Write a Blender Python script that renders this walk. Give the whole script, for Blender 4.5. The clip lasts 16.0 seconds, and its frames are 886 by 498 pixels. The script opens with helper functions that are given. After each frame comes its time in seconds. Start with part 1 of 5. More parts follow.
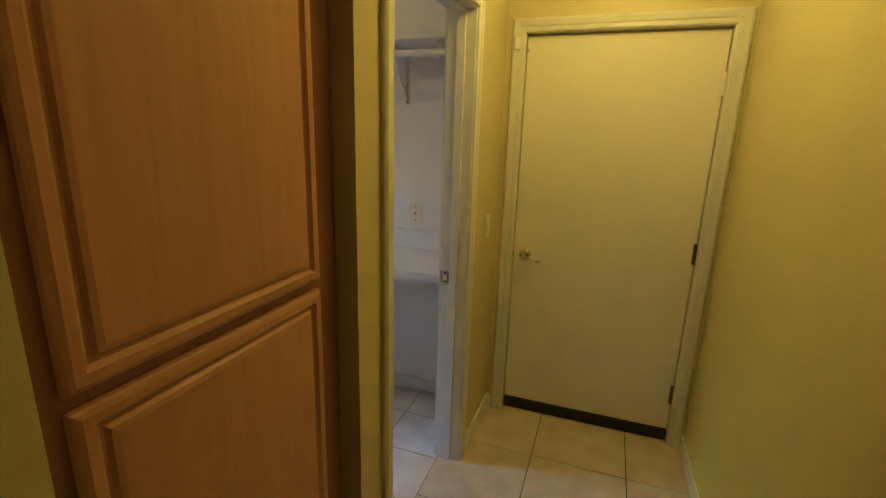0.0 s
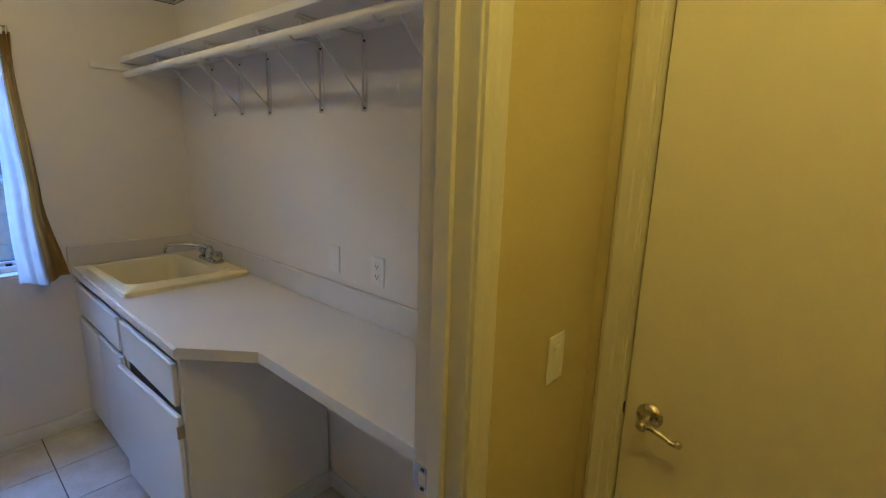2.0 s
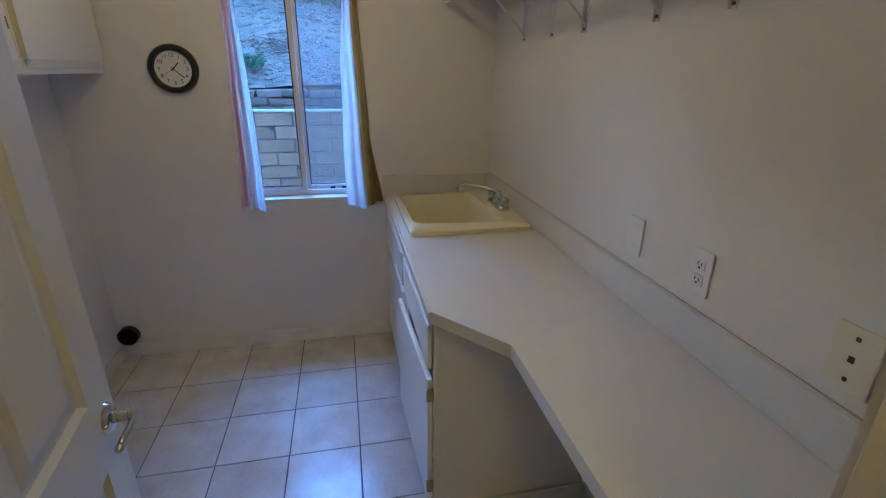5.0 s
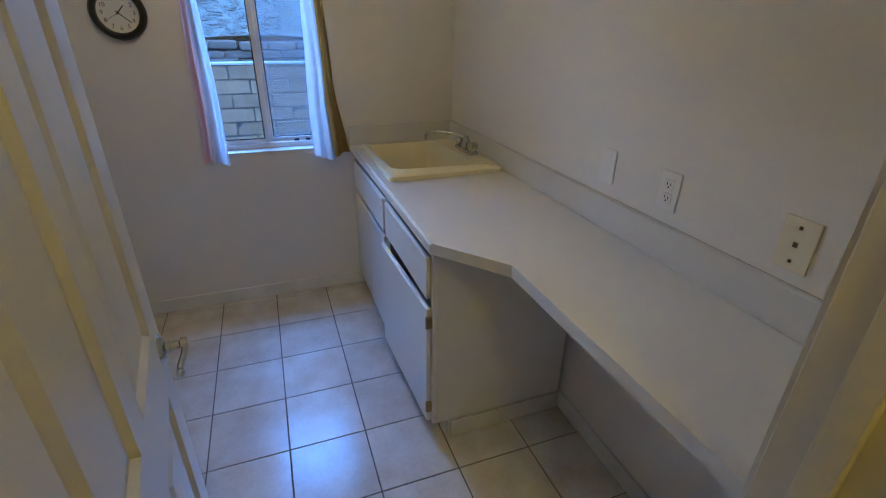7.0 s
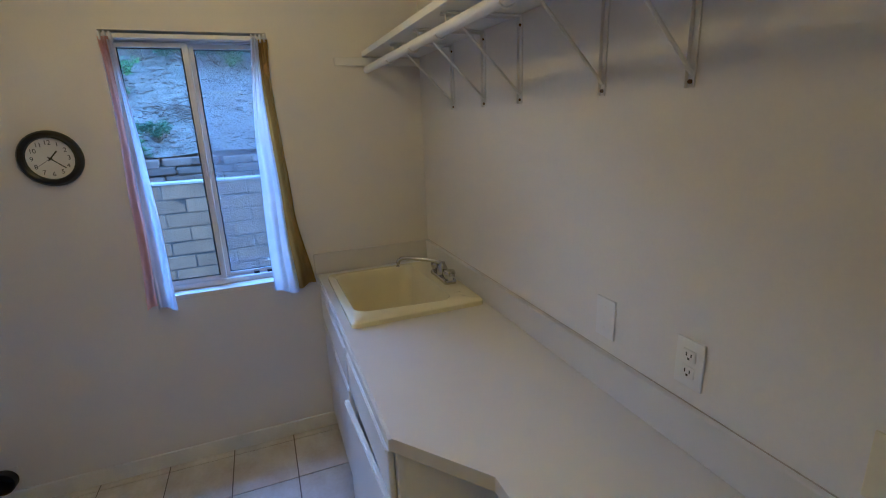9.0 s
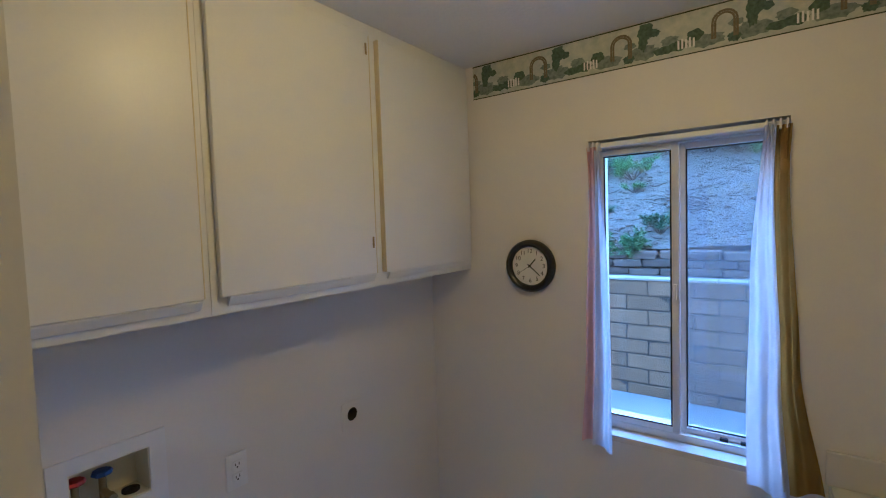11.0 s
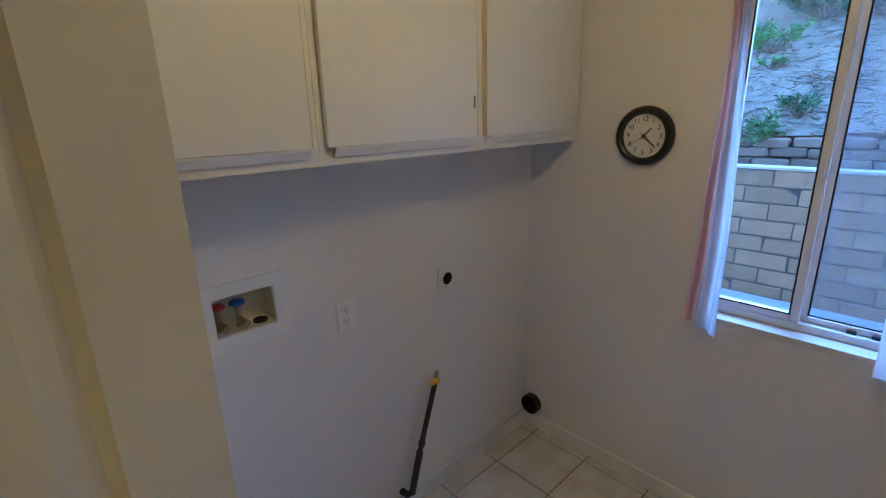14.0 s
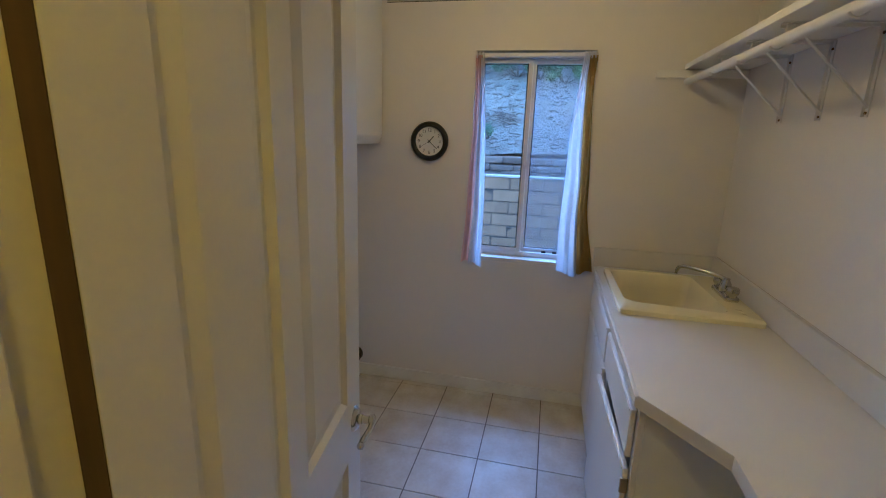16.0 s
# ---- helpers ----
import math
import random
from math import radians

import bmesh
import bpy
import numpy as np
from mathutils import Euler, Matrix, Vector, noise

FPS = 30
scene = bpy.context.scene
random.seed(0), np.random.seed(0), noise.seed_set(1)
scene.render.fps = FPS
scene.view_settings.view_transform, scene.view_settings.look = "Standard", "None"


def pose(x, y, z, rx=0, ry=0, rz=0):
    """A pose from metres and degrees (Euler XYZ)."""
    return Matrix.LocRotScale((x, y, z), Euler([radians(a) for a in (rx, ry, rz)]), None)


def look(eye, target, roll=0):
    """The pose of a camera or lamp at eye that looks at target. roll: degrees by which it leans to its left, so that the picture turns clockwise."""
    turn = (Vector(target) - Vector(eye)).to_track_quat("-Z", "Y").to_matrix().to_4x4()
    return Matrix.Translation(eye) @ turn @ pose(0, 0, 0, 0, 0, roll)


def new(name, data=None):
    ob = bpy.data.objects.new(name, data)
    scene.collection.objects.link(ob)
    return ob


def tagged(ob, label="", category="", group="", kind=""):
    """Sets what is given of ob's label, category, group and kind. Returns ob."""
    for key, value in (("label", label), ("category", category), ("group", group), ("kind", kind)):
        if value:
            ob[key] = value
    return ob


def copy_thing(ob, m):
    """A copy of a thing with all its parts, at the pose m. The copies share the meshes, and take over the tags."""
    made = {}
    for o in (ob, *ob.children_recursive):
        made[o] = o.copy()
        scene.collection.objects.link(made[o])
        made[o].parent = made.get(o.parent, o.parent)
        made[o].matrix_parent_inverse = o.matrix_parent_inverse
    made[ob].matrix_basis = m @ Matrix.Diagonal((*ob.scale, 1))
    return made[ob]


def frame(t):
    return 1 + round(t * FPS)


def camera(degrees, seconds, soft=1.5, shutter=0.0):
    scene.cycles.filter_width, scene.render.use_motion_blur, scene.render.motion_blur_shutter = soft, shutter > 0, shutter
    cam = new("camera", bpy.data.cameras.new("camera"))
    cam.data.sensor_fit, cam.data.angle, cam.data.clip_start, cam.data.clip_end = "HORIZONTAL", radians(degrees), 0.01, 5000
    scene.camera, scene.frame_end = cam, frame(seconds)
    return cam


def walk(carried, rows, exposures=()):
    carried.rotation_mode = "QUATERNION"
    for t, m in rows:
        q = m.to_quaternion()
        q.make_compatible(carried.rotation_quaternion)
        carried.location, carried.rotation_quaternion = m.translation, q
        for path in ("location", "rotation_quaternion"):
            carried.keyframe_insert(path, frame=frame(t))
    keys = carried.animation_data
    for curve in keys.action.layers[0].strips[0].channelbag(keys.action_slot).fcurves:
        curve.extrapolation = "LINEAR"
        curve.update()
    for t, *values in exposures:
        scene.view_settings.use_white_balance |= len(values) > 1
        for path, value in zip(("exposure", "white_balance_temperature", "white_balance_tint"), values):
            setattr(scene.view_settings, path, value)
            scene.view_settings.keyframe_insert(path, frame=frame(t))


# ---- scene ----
cam = camera(87.4, 16.0, soft=1.1)
PATH = [
    (0, (0.318, 0.249, 1.573), (-0.325, 2.079, 1.085), 1.7),
    (0.5, (0.369, 0.58, 1.62), (-0.023, 2.476, 1.121), 1.4),
    (1, (0.426, 0.945, 1.635), (0.107, 2.866, 1.179), 1.7),
    (1.5, (0.36, 1.277, 1.617), (-0.297, 3.116, 1.185), 2.0),
    (2, (0.222, 1.539, 1.596), (-1.057, 3.016, 1.168), 1.8),
    (2.5, (0.081, 1.713, 1.59), (-1.622, 2.661, 1.141), 1.2),
    (3, (-0.066, 1.804, 1.586), (-1.886, 2.477, 1.099), 1.2),
    (3.5, (-0.171, 1.849, 1.584), (-2.019, 2.37, 1.025), 1.1),
    (4, (-0.205, 1.885, 1.575), (-2.056, 2.292, 0.935), 0.7),
    (4.2, (-0.204, 1.885, 1.573), (-2.051, 2.267, 0.907), 0.8),
    (6.3, (-0.128, 1.632, 1.59), (-1.893, 2.119, 0.785), 1.9),
    (6.5, (-0.122, 1.614, 1.581), (-1.874, 2.14, 0.772), 2.3),
    (7, (-0.104, 1.603, 1.546), (-1.792, 2.238, 0.681), 0.9),
    (7.5, (-0.1, 1.635, 1.526), (-1.708, 2.351, 0.575), -0.8),
    (8, (-0.134, 1.666, 1.548), (-1.758, 2.478, 0.708), -1.2),
    (8.2, (-0.174, 1.7, 1.571), (-1.834, 2.557, 0.857), -0.9),
    (10.3, (-0.834, 1.928, 1.763), (-2.831, 1.86, 1.675), -0.4),
    (10.4, (-0.864, 1.917, 1.764), (-2.848, 1.68, 1.676), -0.4),
    (10.5, (-0.908, 1.925, 1.768), (-2.863, 1.51, 1.674), -0.2),
    (10.6, (-0.933, 1.931, 1.775), (-2.841, 1.343, 1.663), -0.4),
    (11, (-0.979, 1.905, 1.779), (-2.597, 0.735, 1.668), -1.9),
    (11.5, (-0.983, 1.905, 1.783), (-2.397, 0.493, 1.701), -2.7),
    (12, (-0.97, 1.9, 1.784), (-2.25, 0.365, 1.714), -2.9),
    (12.5, (-0.975, 1.903, 1.767), (-2.163, 0.301, 1.616), -2.8),
    (13, (-0.993, 1.885, 1.715), (-2.114, 0.263, 1.38), -3.0),
    (13.5, (-0.99, 1.863, 1.673), (-2.106, 0.284, 1.163), -2.9),
    (14, (-0.975, 1.853, 1.681), (-2.282, 0.444, 1.126), -1.6),
    (14.5, (-0.869, 1.789, 1.712), (-2.435, 0.676, 1.155), 0.5),
    (15, (-0.649, 1.733, 1.700), (-2.397, 0.925, 1.162), 1.1),
    (15.5, (-0.355, 1.781, 1.652), (-2.197, 1.190, 1.145), 2.0),
    (16, (-0.098, 1.747, 1.616), (-1.995, 1.325, 1.142), 2.0),
]
walk(cam, [(t, look(eye, target, roll)) for t, eye, target, roll in PATH],
     exposures=[(0.0, 4.15, 4000, 10), (1.5, 3.9, 4000, 10), (2.8, 3.65, 3880, 10), (8.2, 3.65, 3820, 10), (10.5, 3.7, 4000, 10),
                (12.0, 3.5, 4000, 10), (13.0, 3.5, 4000, 10), (14.0, 3.7, 4050, 10), (16.0, 3.7, 4100, 10)])

# ---- light ----
world = bpy.data.worlds.new("world")
scene.world = world
world.use_nodes = True
wn = world.node_tree
sky = wn.nodes.new("ShaderNodeTexSky")
sky.sky_type = "NISHITA"
sky.sun_disc = False
sky.sun_elevation = radians(14)
sky.sun_rotation = radians(250)
bg = wn.nodes["Background"]
bg.inputs["Strength"].default_value = 0.15
wn.links.new(sky.outputs[0], bg.inputs["Color"])
sun = new("sun", bpy.data.lights.new("sun", "SUN"))
sun.data.energy, sun.data.angle, sun.data.color = 0.15, radians(20), (1.0, 0.93, 0.85)
sun.matrix_world = look((-10, 10, 12), (-5, 1, 0))


def lamp(name, x, y, z, watts, radius, colour):
    ob = new(name, bpy.data.lights.new(name, "POINT"))
    ob.data.energy, ob.data.shadow_soft_size, ob.data.color = watts, radius, colour
    ob.location = (x, y, z)
    return ob


lamp("laundry_bulb", -1.76, 1.62, 2.38, 0.76, 0.06, (1.0, 0.545, 0.11))
lamp("hall_bulb", 0.32, 1.86, 2.38, 1.05, 0.09, (1.0, 0.53, 0.035))


# added area lamp, unseen above the window outside, boosts the sky's light indoors
daylight = new("daylight_fill", bpy.data.lights.new("daylight_fill", "AREA"))
daylight.data.shape, daylight.data.size, daylight.data.size_y = "RECTANGLE", 1.1, 0.8
daylight.data.energy, daylight.data.color = 6.0, (0.40, 0.60, 1.0)
daylight.matrix_world = look((-3.75, 1.62, 2.75), (-2.2, 1.55, 0.6))


# ---- materials ----
def mat(name, base, rough=0.5, spread=0.06, scale=6.0, bump=0.02, grain=180.0, metal=0.0, tint=None, rand=0.0, dist=0.002, spec=0.5):
    """Painted or mineral surface: broad stains and fine grain in colour, gloss and relief."""
    m = bpy.data.materials.new(name)
    m.use_nodes = True
    n, l = m.node_tree.nodes, m.node_tree.links
    b = n["Principled BSDF"]
    co = n.new("ShaderNodeTexCoord")
    geo = n.new("ShaderNodeNewGeometry")
    big, fine = n.new("ShaderNodeTexNoise"), n.new("ShaderNodeTexNoise")
    big.inputs["Scale"].default_value, big.inputs["Detail"].default_value = scale, 5
    fine.inputs["Scale"].default_value, fine.inputs["Detail"].default_value = grain, 3
    l.new(geo.outputs["Position"], big.inputs["Vector"])
    l.new(geo.outputs["Position"], fine.inputs["Vector"])
    ramp = n.new("ShaderNodeValToRGB")
    other = tint or tuple(c * (1 - 2.2 * spread) for c in base)
    ramp.color_ramp.elements[0].position, ramp.color_ramp.elements[1].position = 0.32, 0.68
    ramp.color_ramp.elements[0].color = (*other, 1)
    ramp.color_ramp.elements[1].color = (*base, 1)
    mix = n.new("ShaderNodeMath")
    mix.operation = "MULTIPLY_ADD"
    mix.inputs[1].default_value = 0.25
    l.new(fine.outputs["Fac"], mix.inputs[0])
    sub = n.new("ShaderNodeMath")
    sub.operation = "MULTIPLY"
    sub.inputs[1].default_value = 0.75
    l.new(big.outputs["Fac"], sub.inputs[0])
    l.new(sub.outputs[0], mix.inputs[2])
    l.new(mix.outputs[0], ramp.inputs["Fac"])
    last = ramp.outputs["Color"]
    if rand:
        info = n.new("ShaderNodeObjectInfo")
        hsv = n.new("ShaderNodeHueSaturation")
        mr = n.new("ShaderNodeMapRange")
        mr.inputs["To Min"].default_value, mr.inputs["To Max"].default_value = 1 - rand, 1 + rand
        l.new(info.outputs["Random"], mr.inputs["Value"])
        l.new(mr.outputs[0], hsv.inputs["Value"])
        l.new(last, hsv.inputs["Color"])
        last = hsv.outputs["Color"]
    l.new(last, b.inputs["Base Color"])
    rr = n.new("ShaderNodeMapRange")
    rr.inputs["To Min"].default_value, rr.inputs["To Max"].default_value = max(0.03, rough - 0.08), min(1, rough + 0.08)
    l.new(big.outputs["Fac"], rr.inputs["Value"])
    l.new(rr.outputs[0], b.inputs["Roughness"])
    b.inputs["Metallic"].default_value = metal
    b.inputs["Specular IOR Level"].default_value = spec
    if bump:
        bn = n.new("ShaderNodeBump")
        bn.inputs["Strength"].default_value, bn.inputs["Distance"].default_value = bump, dist
        l.new(fine.outputs["Fac"], bn.inputs["Height"])
        l.new(bn.outputs[0], b.inputs["Normal"])
    return m


def wood(name, light, dark, rough):
    m = bpy.data.materials.new(name)
    m.use_nodes = True
    n, l = m.node_tree.nodes, m.node_tree.links
    b = n["Principled BSDF"]
    geo, mp = n.new("ShaderNodeNewGeometry"), n.new("ShaderNodeMapping")
    mp.inputs["Scale"].default_value = (40, 40, 2.2)
    l.new(geo.outputs["Position"], mp.inputs["Vector"])
    ns = n.new("ShaderNodeTexNoise")
    ns.inputs["Scale"].default_value, ns.inputs["Detail"].default_value, ns.inputs["Distortion"].default_value = 1.0, 7, 0.8
    l.new(mp.outputs[0], ns.inputs["Vector"])
    ramp = n.new("ShaderNodeValToRGB")
    ramp.color_ramp.elements[0].position, ramp.color_ramp.elements[1].position = 0.3, 0.7
    ramp.color_ramp.elements[0].color, ramp.color_ramp.elements[1].color = (*dark, 1), (*light, 1)
    l.new(ns.outputs["Fac"], ramp.inputs["Fac"])
    l.new(ramp.outputs[0], b.inputs["Base Color"])
    b.inputs["Roughness"].default_value = rough
    bn = n.new("ShaderNodeBump")
    bn.inputs["Strength"].default_value, bn.inputs["Distance"].default_value = 0.08, 0.001
    l.new(ns.outputs["Fac"], bn.inputs["Height"])
    l.new(bn.outputs[0], b.inputs["Normal"])
    return m


def cloth(name, base, through_light, scale=900):
    m = bpy.data.materials.new(name)
    m.use_nodes = True
    n, l = m.node_tree.nodes, m.node_tree.links
    out = n["Material Output"]
    b = n["Principled BSDF"]
    geo = n.new("ShaderNodeNewGeometry")
    ns = n.new("ShaderNodeTexNoise")
    ns.inputs["Scale"].default_value = scale
    l.new(geo.outputs["Position"], ns.inputs["Vector"])
    big = n.new("ShaderNodeTexNoise")
    big.inputs["Scale"].default_value = 14
    l.new(geo.outputs["Position"], big.inputs["Vector"])
    ramp = n.new("ShaderNodeValToRGB")
    ramp.color_ramp.elements[0].color = (*[c * 0.8 for c in base], 1)
    ramp.color_ramp.elements[1].color = (*base, 1)
    l.new(big.outputs["Fac"], ramp.inputs["Fac"])
    l.new(ramp.outputs[0], b.inputs["Base Color"])
    b.inputs["Roughness"].default_value = 0.9
    b.inputs["Specular IOR Level"].default_value = 0.1
    bn = n.new("ShaderNodeBump")
    bn.inputs["Strength"].default_value, bn.inputs["Distance"].default_value = 0.15, 0.001
    l.new(ns.outputs["Fac"], bn.inputs["Height"])
    l.new(bn.outputs[0], b.inputs["Normal"])
    tr = n.new("ShaderNodeBsdfTranslucent")
    l.new(ramp.outputs[0], tr.inputs["Color"])
    mx = n.new("ShaderNodeMixShader")
    mx.inputs["Fac"].default_value = through_light
    l.new(b.outputs[0], mx.inputs[1])
    l.new(tr.outputs[0], mx.inputs[2])
    l.new(mx.outputs[0], out.inputs["Surface"])
    return m


def plain(name, base, rough, metal=0.0, spec=0.5, glass=0.0):
    m = bpy.data.materials.new(name)
    m.use_nodes = True
    b = m.node_tree.nodes["Principled BSDF"]
    b.inputs["Base Color"].default_value = (*base, 1)
    b.inputs["Roughness"].default_value, b.inputs["Metallic"].default_value = rough, metal
    b.inputs["Specular IOR Level"].default_value = spec
    b.inputs["Transmission Weight"].default_value = glass
    return m


M_WHITE = mat("laundry_wall_paint", (0.78, 0.75, 0.70), 0.55, 0.03, 1.6, 0.25, 120, dist=0.001)
M_YELLOW = mat("hall_wall_paint", (0.615, 0.545, 0.055), 0.42, 0.05, 1.8, 0.3, 110, dist=0.001)
M_CEIL = mat("ceiling_paint", (0.80, 0.79, 0.77), 0.8, 0.03, 2.0, 0.6, 70, dist=0.003)
M_TRIM = mat("trim_paint", (0.69, 0.67, 0.61), 0.33, 0.03, 3.0, 0.05, 150)
M_TRIM_DIRT = mat("baseboard_paint", (0.83, 0.82, 0.79), 0.42, 0.08, 7.0, 0.08, 150)
M_DOOR = mat("door_paint", (0.78, 0.74, 0.62), 0.36, 0.02, 1.5, 0.06, 160)
M_CAB = mat("cabinet_paint", (0.80, 0.79, 0.76), 0.36, 0.025, 2.2, 0.06, 130)
M_EDGE = wood("raw_edge_wood", (0.74, 0.66, 0.44), (0.62, 0.53, 0.32), 0.6)
M_LAMINATE = mat("laminate", (0.69, 0.67, 0.64), 0.38, 0.03, 3.0, 0.05, 400)
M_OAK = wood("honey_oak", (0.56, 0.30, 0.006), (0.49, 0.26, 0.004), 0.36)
M_OAK.node_tree.nodes["Principled BSDF"].inputs["Specular IOR Level"].default_value = 0.25
M_EDGE_BROWN = wood("dark_brown_edge", (0.085, 0.05, 0.02), (0.05, 0.03, 0.012), 0.6)
# the same oak darkened: shade of the recessed frame put into the colour
M_OAK_SHADE = wood("shaded_oak_frame", (0.34, 0.16, 0.008), (0.29, 0.13, 0.006), 0.5)
M_TILE = mat("white_floor_tile", (0.72, 0.70, 0.66), 0.21, 0.06, 7.0, 0.06, 60, tint=(0.55, 0.49, 0.41), rand=0.06)
M_TILE_HALL = mat("cream_floor_tile", (0.66, 0.58, 0.42), 0.34, 0.06, 8.0, 0.06, 60, tint=(0.50, 0.41, 0.26), rand=0.05)
M_GROUT = mat("dark_grout", (0.16, 0.14, 0.12), 0.9, 0.1, 30, 0.2, 300)
M_SINK = mat("bone_sink", (0.84, 0.78, 0.50), 0.16, 0.03, 5, 0.0, 100)
M_CHROME = mat("worn_chrome", (0.58, 0.58, 0.57), 0.20, 0.08, 30, 0.0, 100, metal=1.0)
M_POLISH = mat("polished_chrome", (0.62, 0.62, 0.61), 0.10, 0.06, 30, 0.0, 100, metal=1.0)
M_NICKEL = mat("satin_nickel", (0.60, 0.55, 0.45), 0.28, 0.08, 30, 0.0, 100, metal=1.0)
M_ALU = mat("window_aluminium", (0.76, 0.79, 0.83), 0.30, 0.05, 12, 0.04, 200)
M_BLACK = mat("black_plastic", (0.012, 0.012, 0.013), 0.32, 0.1, 20, 0.03, 200)
M_RUBBER = mat("black_rubber", (0.015, 0.013, 0.011), 0.7, 0.1, 20, 0.1, 200)
M_HOLE = plain("duct_dark", (0.02, 0.018, 0.016), 0.8)
M_BROWN = mat("bronze_hinge", (0.13, 0.07, 0.03), 0.4, 0.1, 30, 0.05, 200, metal=0.7)
M_PLASTIC = mat("white_plastic", (0.80, 0.79, 0.77), 0.35, 0.02, 20, 0.0, 100)
M_IVORY = mat("ivory_plastic", (0.76, 0.70, 0.50), 0.38, 0.02, 20, 0.0, 100)
M_SLOT = plain("slot_dark", (0.03, 0.03, 0.03), 0.6)
M_FACE = mat("clock_paper", (0.78, 0.76, 0.70), 0.45, 0.02, 12, 0.0, 100)
M_PIPE = mat("iron_pipe", (0.045, 0.035, 0.03), 0.55, 0.2, 25, 0.15, 150, metal=0.3)
M_GASY = mat("yellow_handle", (0.75, 0.42, 0.02), 0.4, 0.1, 30, 0.0, 100)
M_RED = mat("red_valve", (0.50, 0.03, 0.02), 0.4, 0.1, 30, 0.0, 100)
M_BLUE = mat("blue_valve", (0.02, 0.09, 0.45), 0.4, 0.1, 30, 0.0, 100)
M_BRASS = mat("dull_brass", (0.42, 0.33, 0.18), 0.4, 0.1, 30, 0.05, 100, metal=0.9)
M_SHEER = cloth("white_sheer", (0.86, 0.86, 0.88), 0.62)
M_PINK = cloth("faded_terracotta_cloth", (0.84, 0.58, 0.47), 0.55)
M_OCHRE = cloth("ochre_cloth", (0.50, 0.34, 0.09), 0.22)
M_BORDER = mat("border_paper", (0.58, 0.57, 0.46), 0.6, 0.1, 38, 0.0, 100, tint=(0.40, 0.44, 0.37))
M_BGREEN = mat("border_green", (0.11, 0.17, 0.12), 0.6, 0.2, 90, 0.0, 100, tint=(0.035, 0.065, 0.055))
M_BBLUE = mat("border_slate", (0.27, 0.31, 0.26), 0.6, 0.2, 80, 0.0, 100, tint=(0.11, 0.15, 0.14))
M_BARCH = mat("border_arch", (0.19, 0.155, 0.10), 0.6, 0.15, 90, 0.0, 100)
M_BLINE = plain("border_line", (0.02, 0.03, 0.02), 0.6)
M_CAULK = mat("dirty_caulk", (0.62, 0.58, 0.52), 0.8, 0.2, 2.2, 0.0, 40, tint=(0.38, 0.33, 0.27))
M_CONC = mat("patio_concrete", (0.46, 0.45, 0.43), 0.85, 0.10, 2.5, 0.3, 60)
M_BLOCK = mat("slump_block", (0.26, 0.175, 0.10), 0.9, 0.14, 7, 0.9, 55, rand=0.16, dist=0.008)
# paler block colour that holds the light on the wall's top face
M_LIT_TOP = mat("block_lit_top", (0.42, 0.39, 0.33), 0.9, 0.08, 9, 0.5, 55, rand=0.06, dist=0.004)
M_MORTAR = mat("mortar", (0.06, 0.05, 0.04), 0.95, 0.1, 20, 0.4, 90)
M_STONE = mat("retaining_stone", (0.19, 0.135, 0.10), 0.95, 0.15, 14, 0.9, 45, rand=0.25, dist=0.01)
M_SOIL = mat("dry_slope_soil", (0.25, 0.215, 0.17), 0.95, 0.18, 5.5, 1.0, 26, tint=(0.085, 0.066, 0.042), dist=0.05)
M_LEAF = mat("grey_green_leaves", (0.10, 0.17, 0.07), 0.6, 0.3, 3, 0.0, 50, tint=(0.05, 0.09, 0.045))
M_LEAF2 = mat("bright_leaves", (0.17, 0.28, 0.07), 0.6, 0.3, 3, 0.0, 50, tint=(0.07, 0.13, 0.04))
M_TWIG = mat("dry_twigs", (0.14, 0.10, 0.07), 0.9, 0.2, 10, 0.0, 50)
M_FENCE = mat("old_fence_wood", (0.20, 0.16, 0.13), 0.9, 0.2, 5, 0.3, 80, rand=0.2)
M_STUCCO = mat("house_stucco", (0.55, 0.50, 0.42), 0.95, 0.06, 4, 0.6, 90)
M_GLOBE = mat("opal_glass", (0.85, 0.82, 0.75), 0.3, 0.02, 5, 0.0, 50)

M_GLASS = bpy.data.materials.new("window_glass")
M_GLASS.use_nodes = True
_n, _l = M_GLASS.node_tree.nodes, M_GLASS.node_tree.links
_t, _g, _x, _f = _n.new("ShaderNodeBsdfTransparent"), _n.new("ShaderNodeBsdfGlossy"), _n.new("ShaderNodeMixShader"), _n.new("ShaderNodeFresnel")
_t.inputs["Color"].default_value = (0.93, 0.95, 0.96, 1)
_g.inputs["Roughness"].default_value = 0.02
_f.inputs["IOR"].default_value = 1.45
_l.new(_f.outputs[0], _x.inputs["Fac"])
_l.new(_t.outputs[0], _x.inputs[1])
_l.new(_g.outputs[0], _x.inputs[2])
_l.new(_x.outputs[0], _n["Material Output"].inputs["Surface"])
M_SCREEN = bpy.data.materials.new("insect_screen")
M_SCREEN.use_nodes = True
_n, _l = M_SCREEN.node_tree.nodes, M_SCREEN.node_tree.links
_t, _x = _n.new("ShaderNodeBsdfTransparent"), _n.new("ShaderNodeMixShader")
_x.inputs["Fac"].default_value = 0.22
_n["Principled BSDF"].inputs["Base Color"].default_value = (0.35, 0.37, 0.40, 1)
_n["Principled BSDF"].inputs["Roughness"].default_value = 0.8
_l.new(_t.outputs[0], _x.inputs[1])
_l.new(_n["Principled BSDF"].outputs[0], _x.inputs[2])
_l.new(_x.outputs[0], _n["Material Output"].inputs["Surface"])


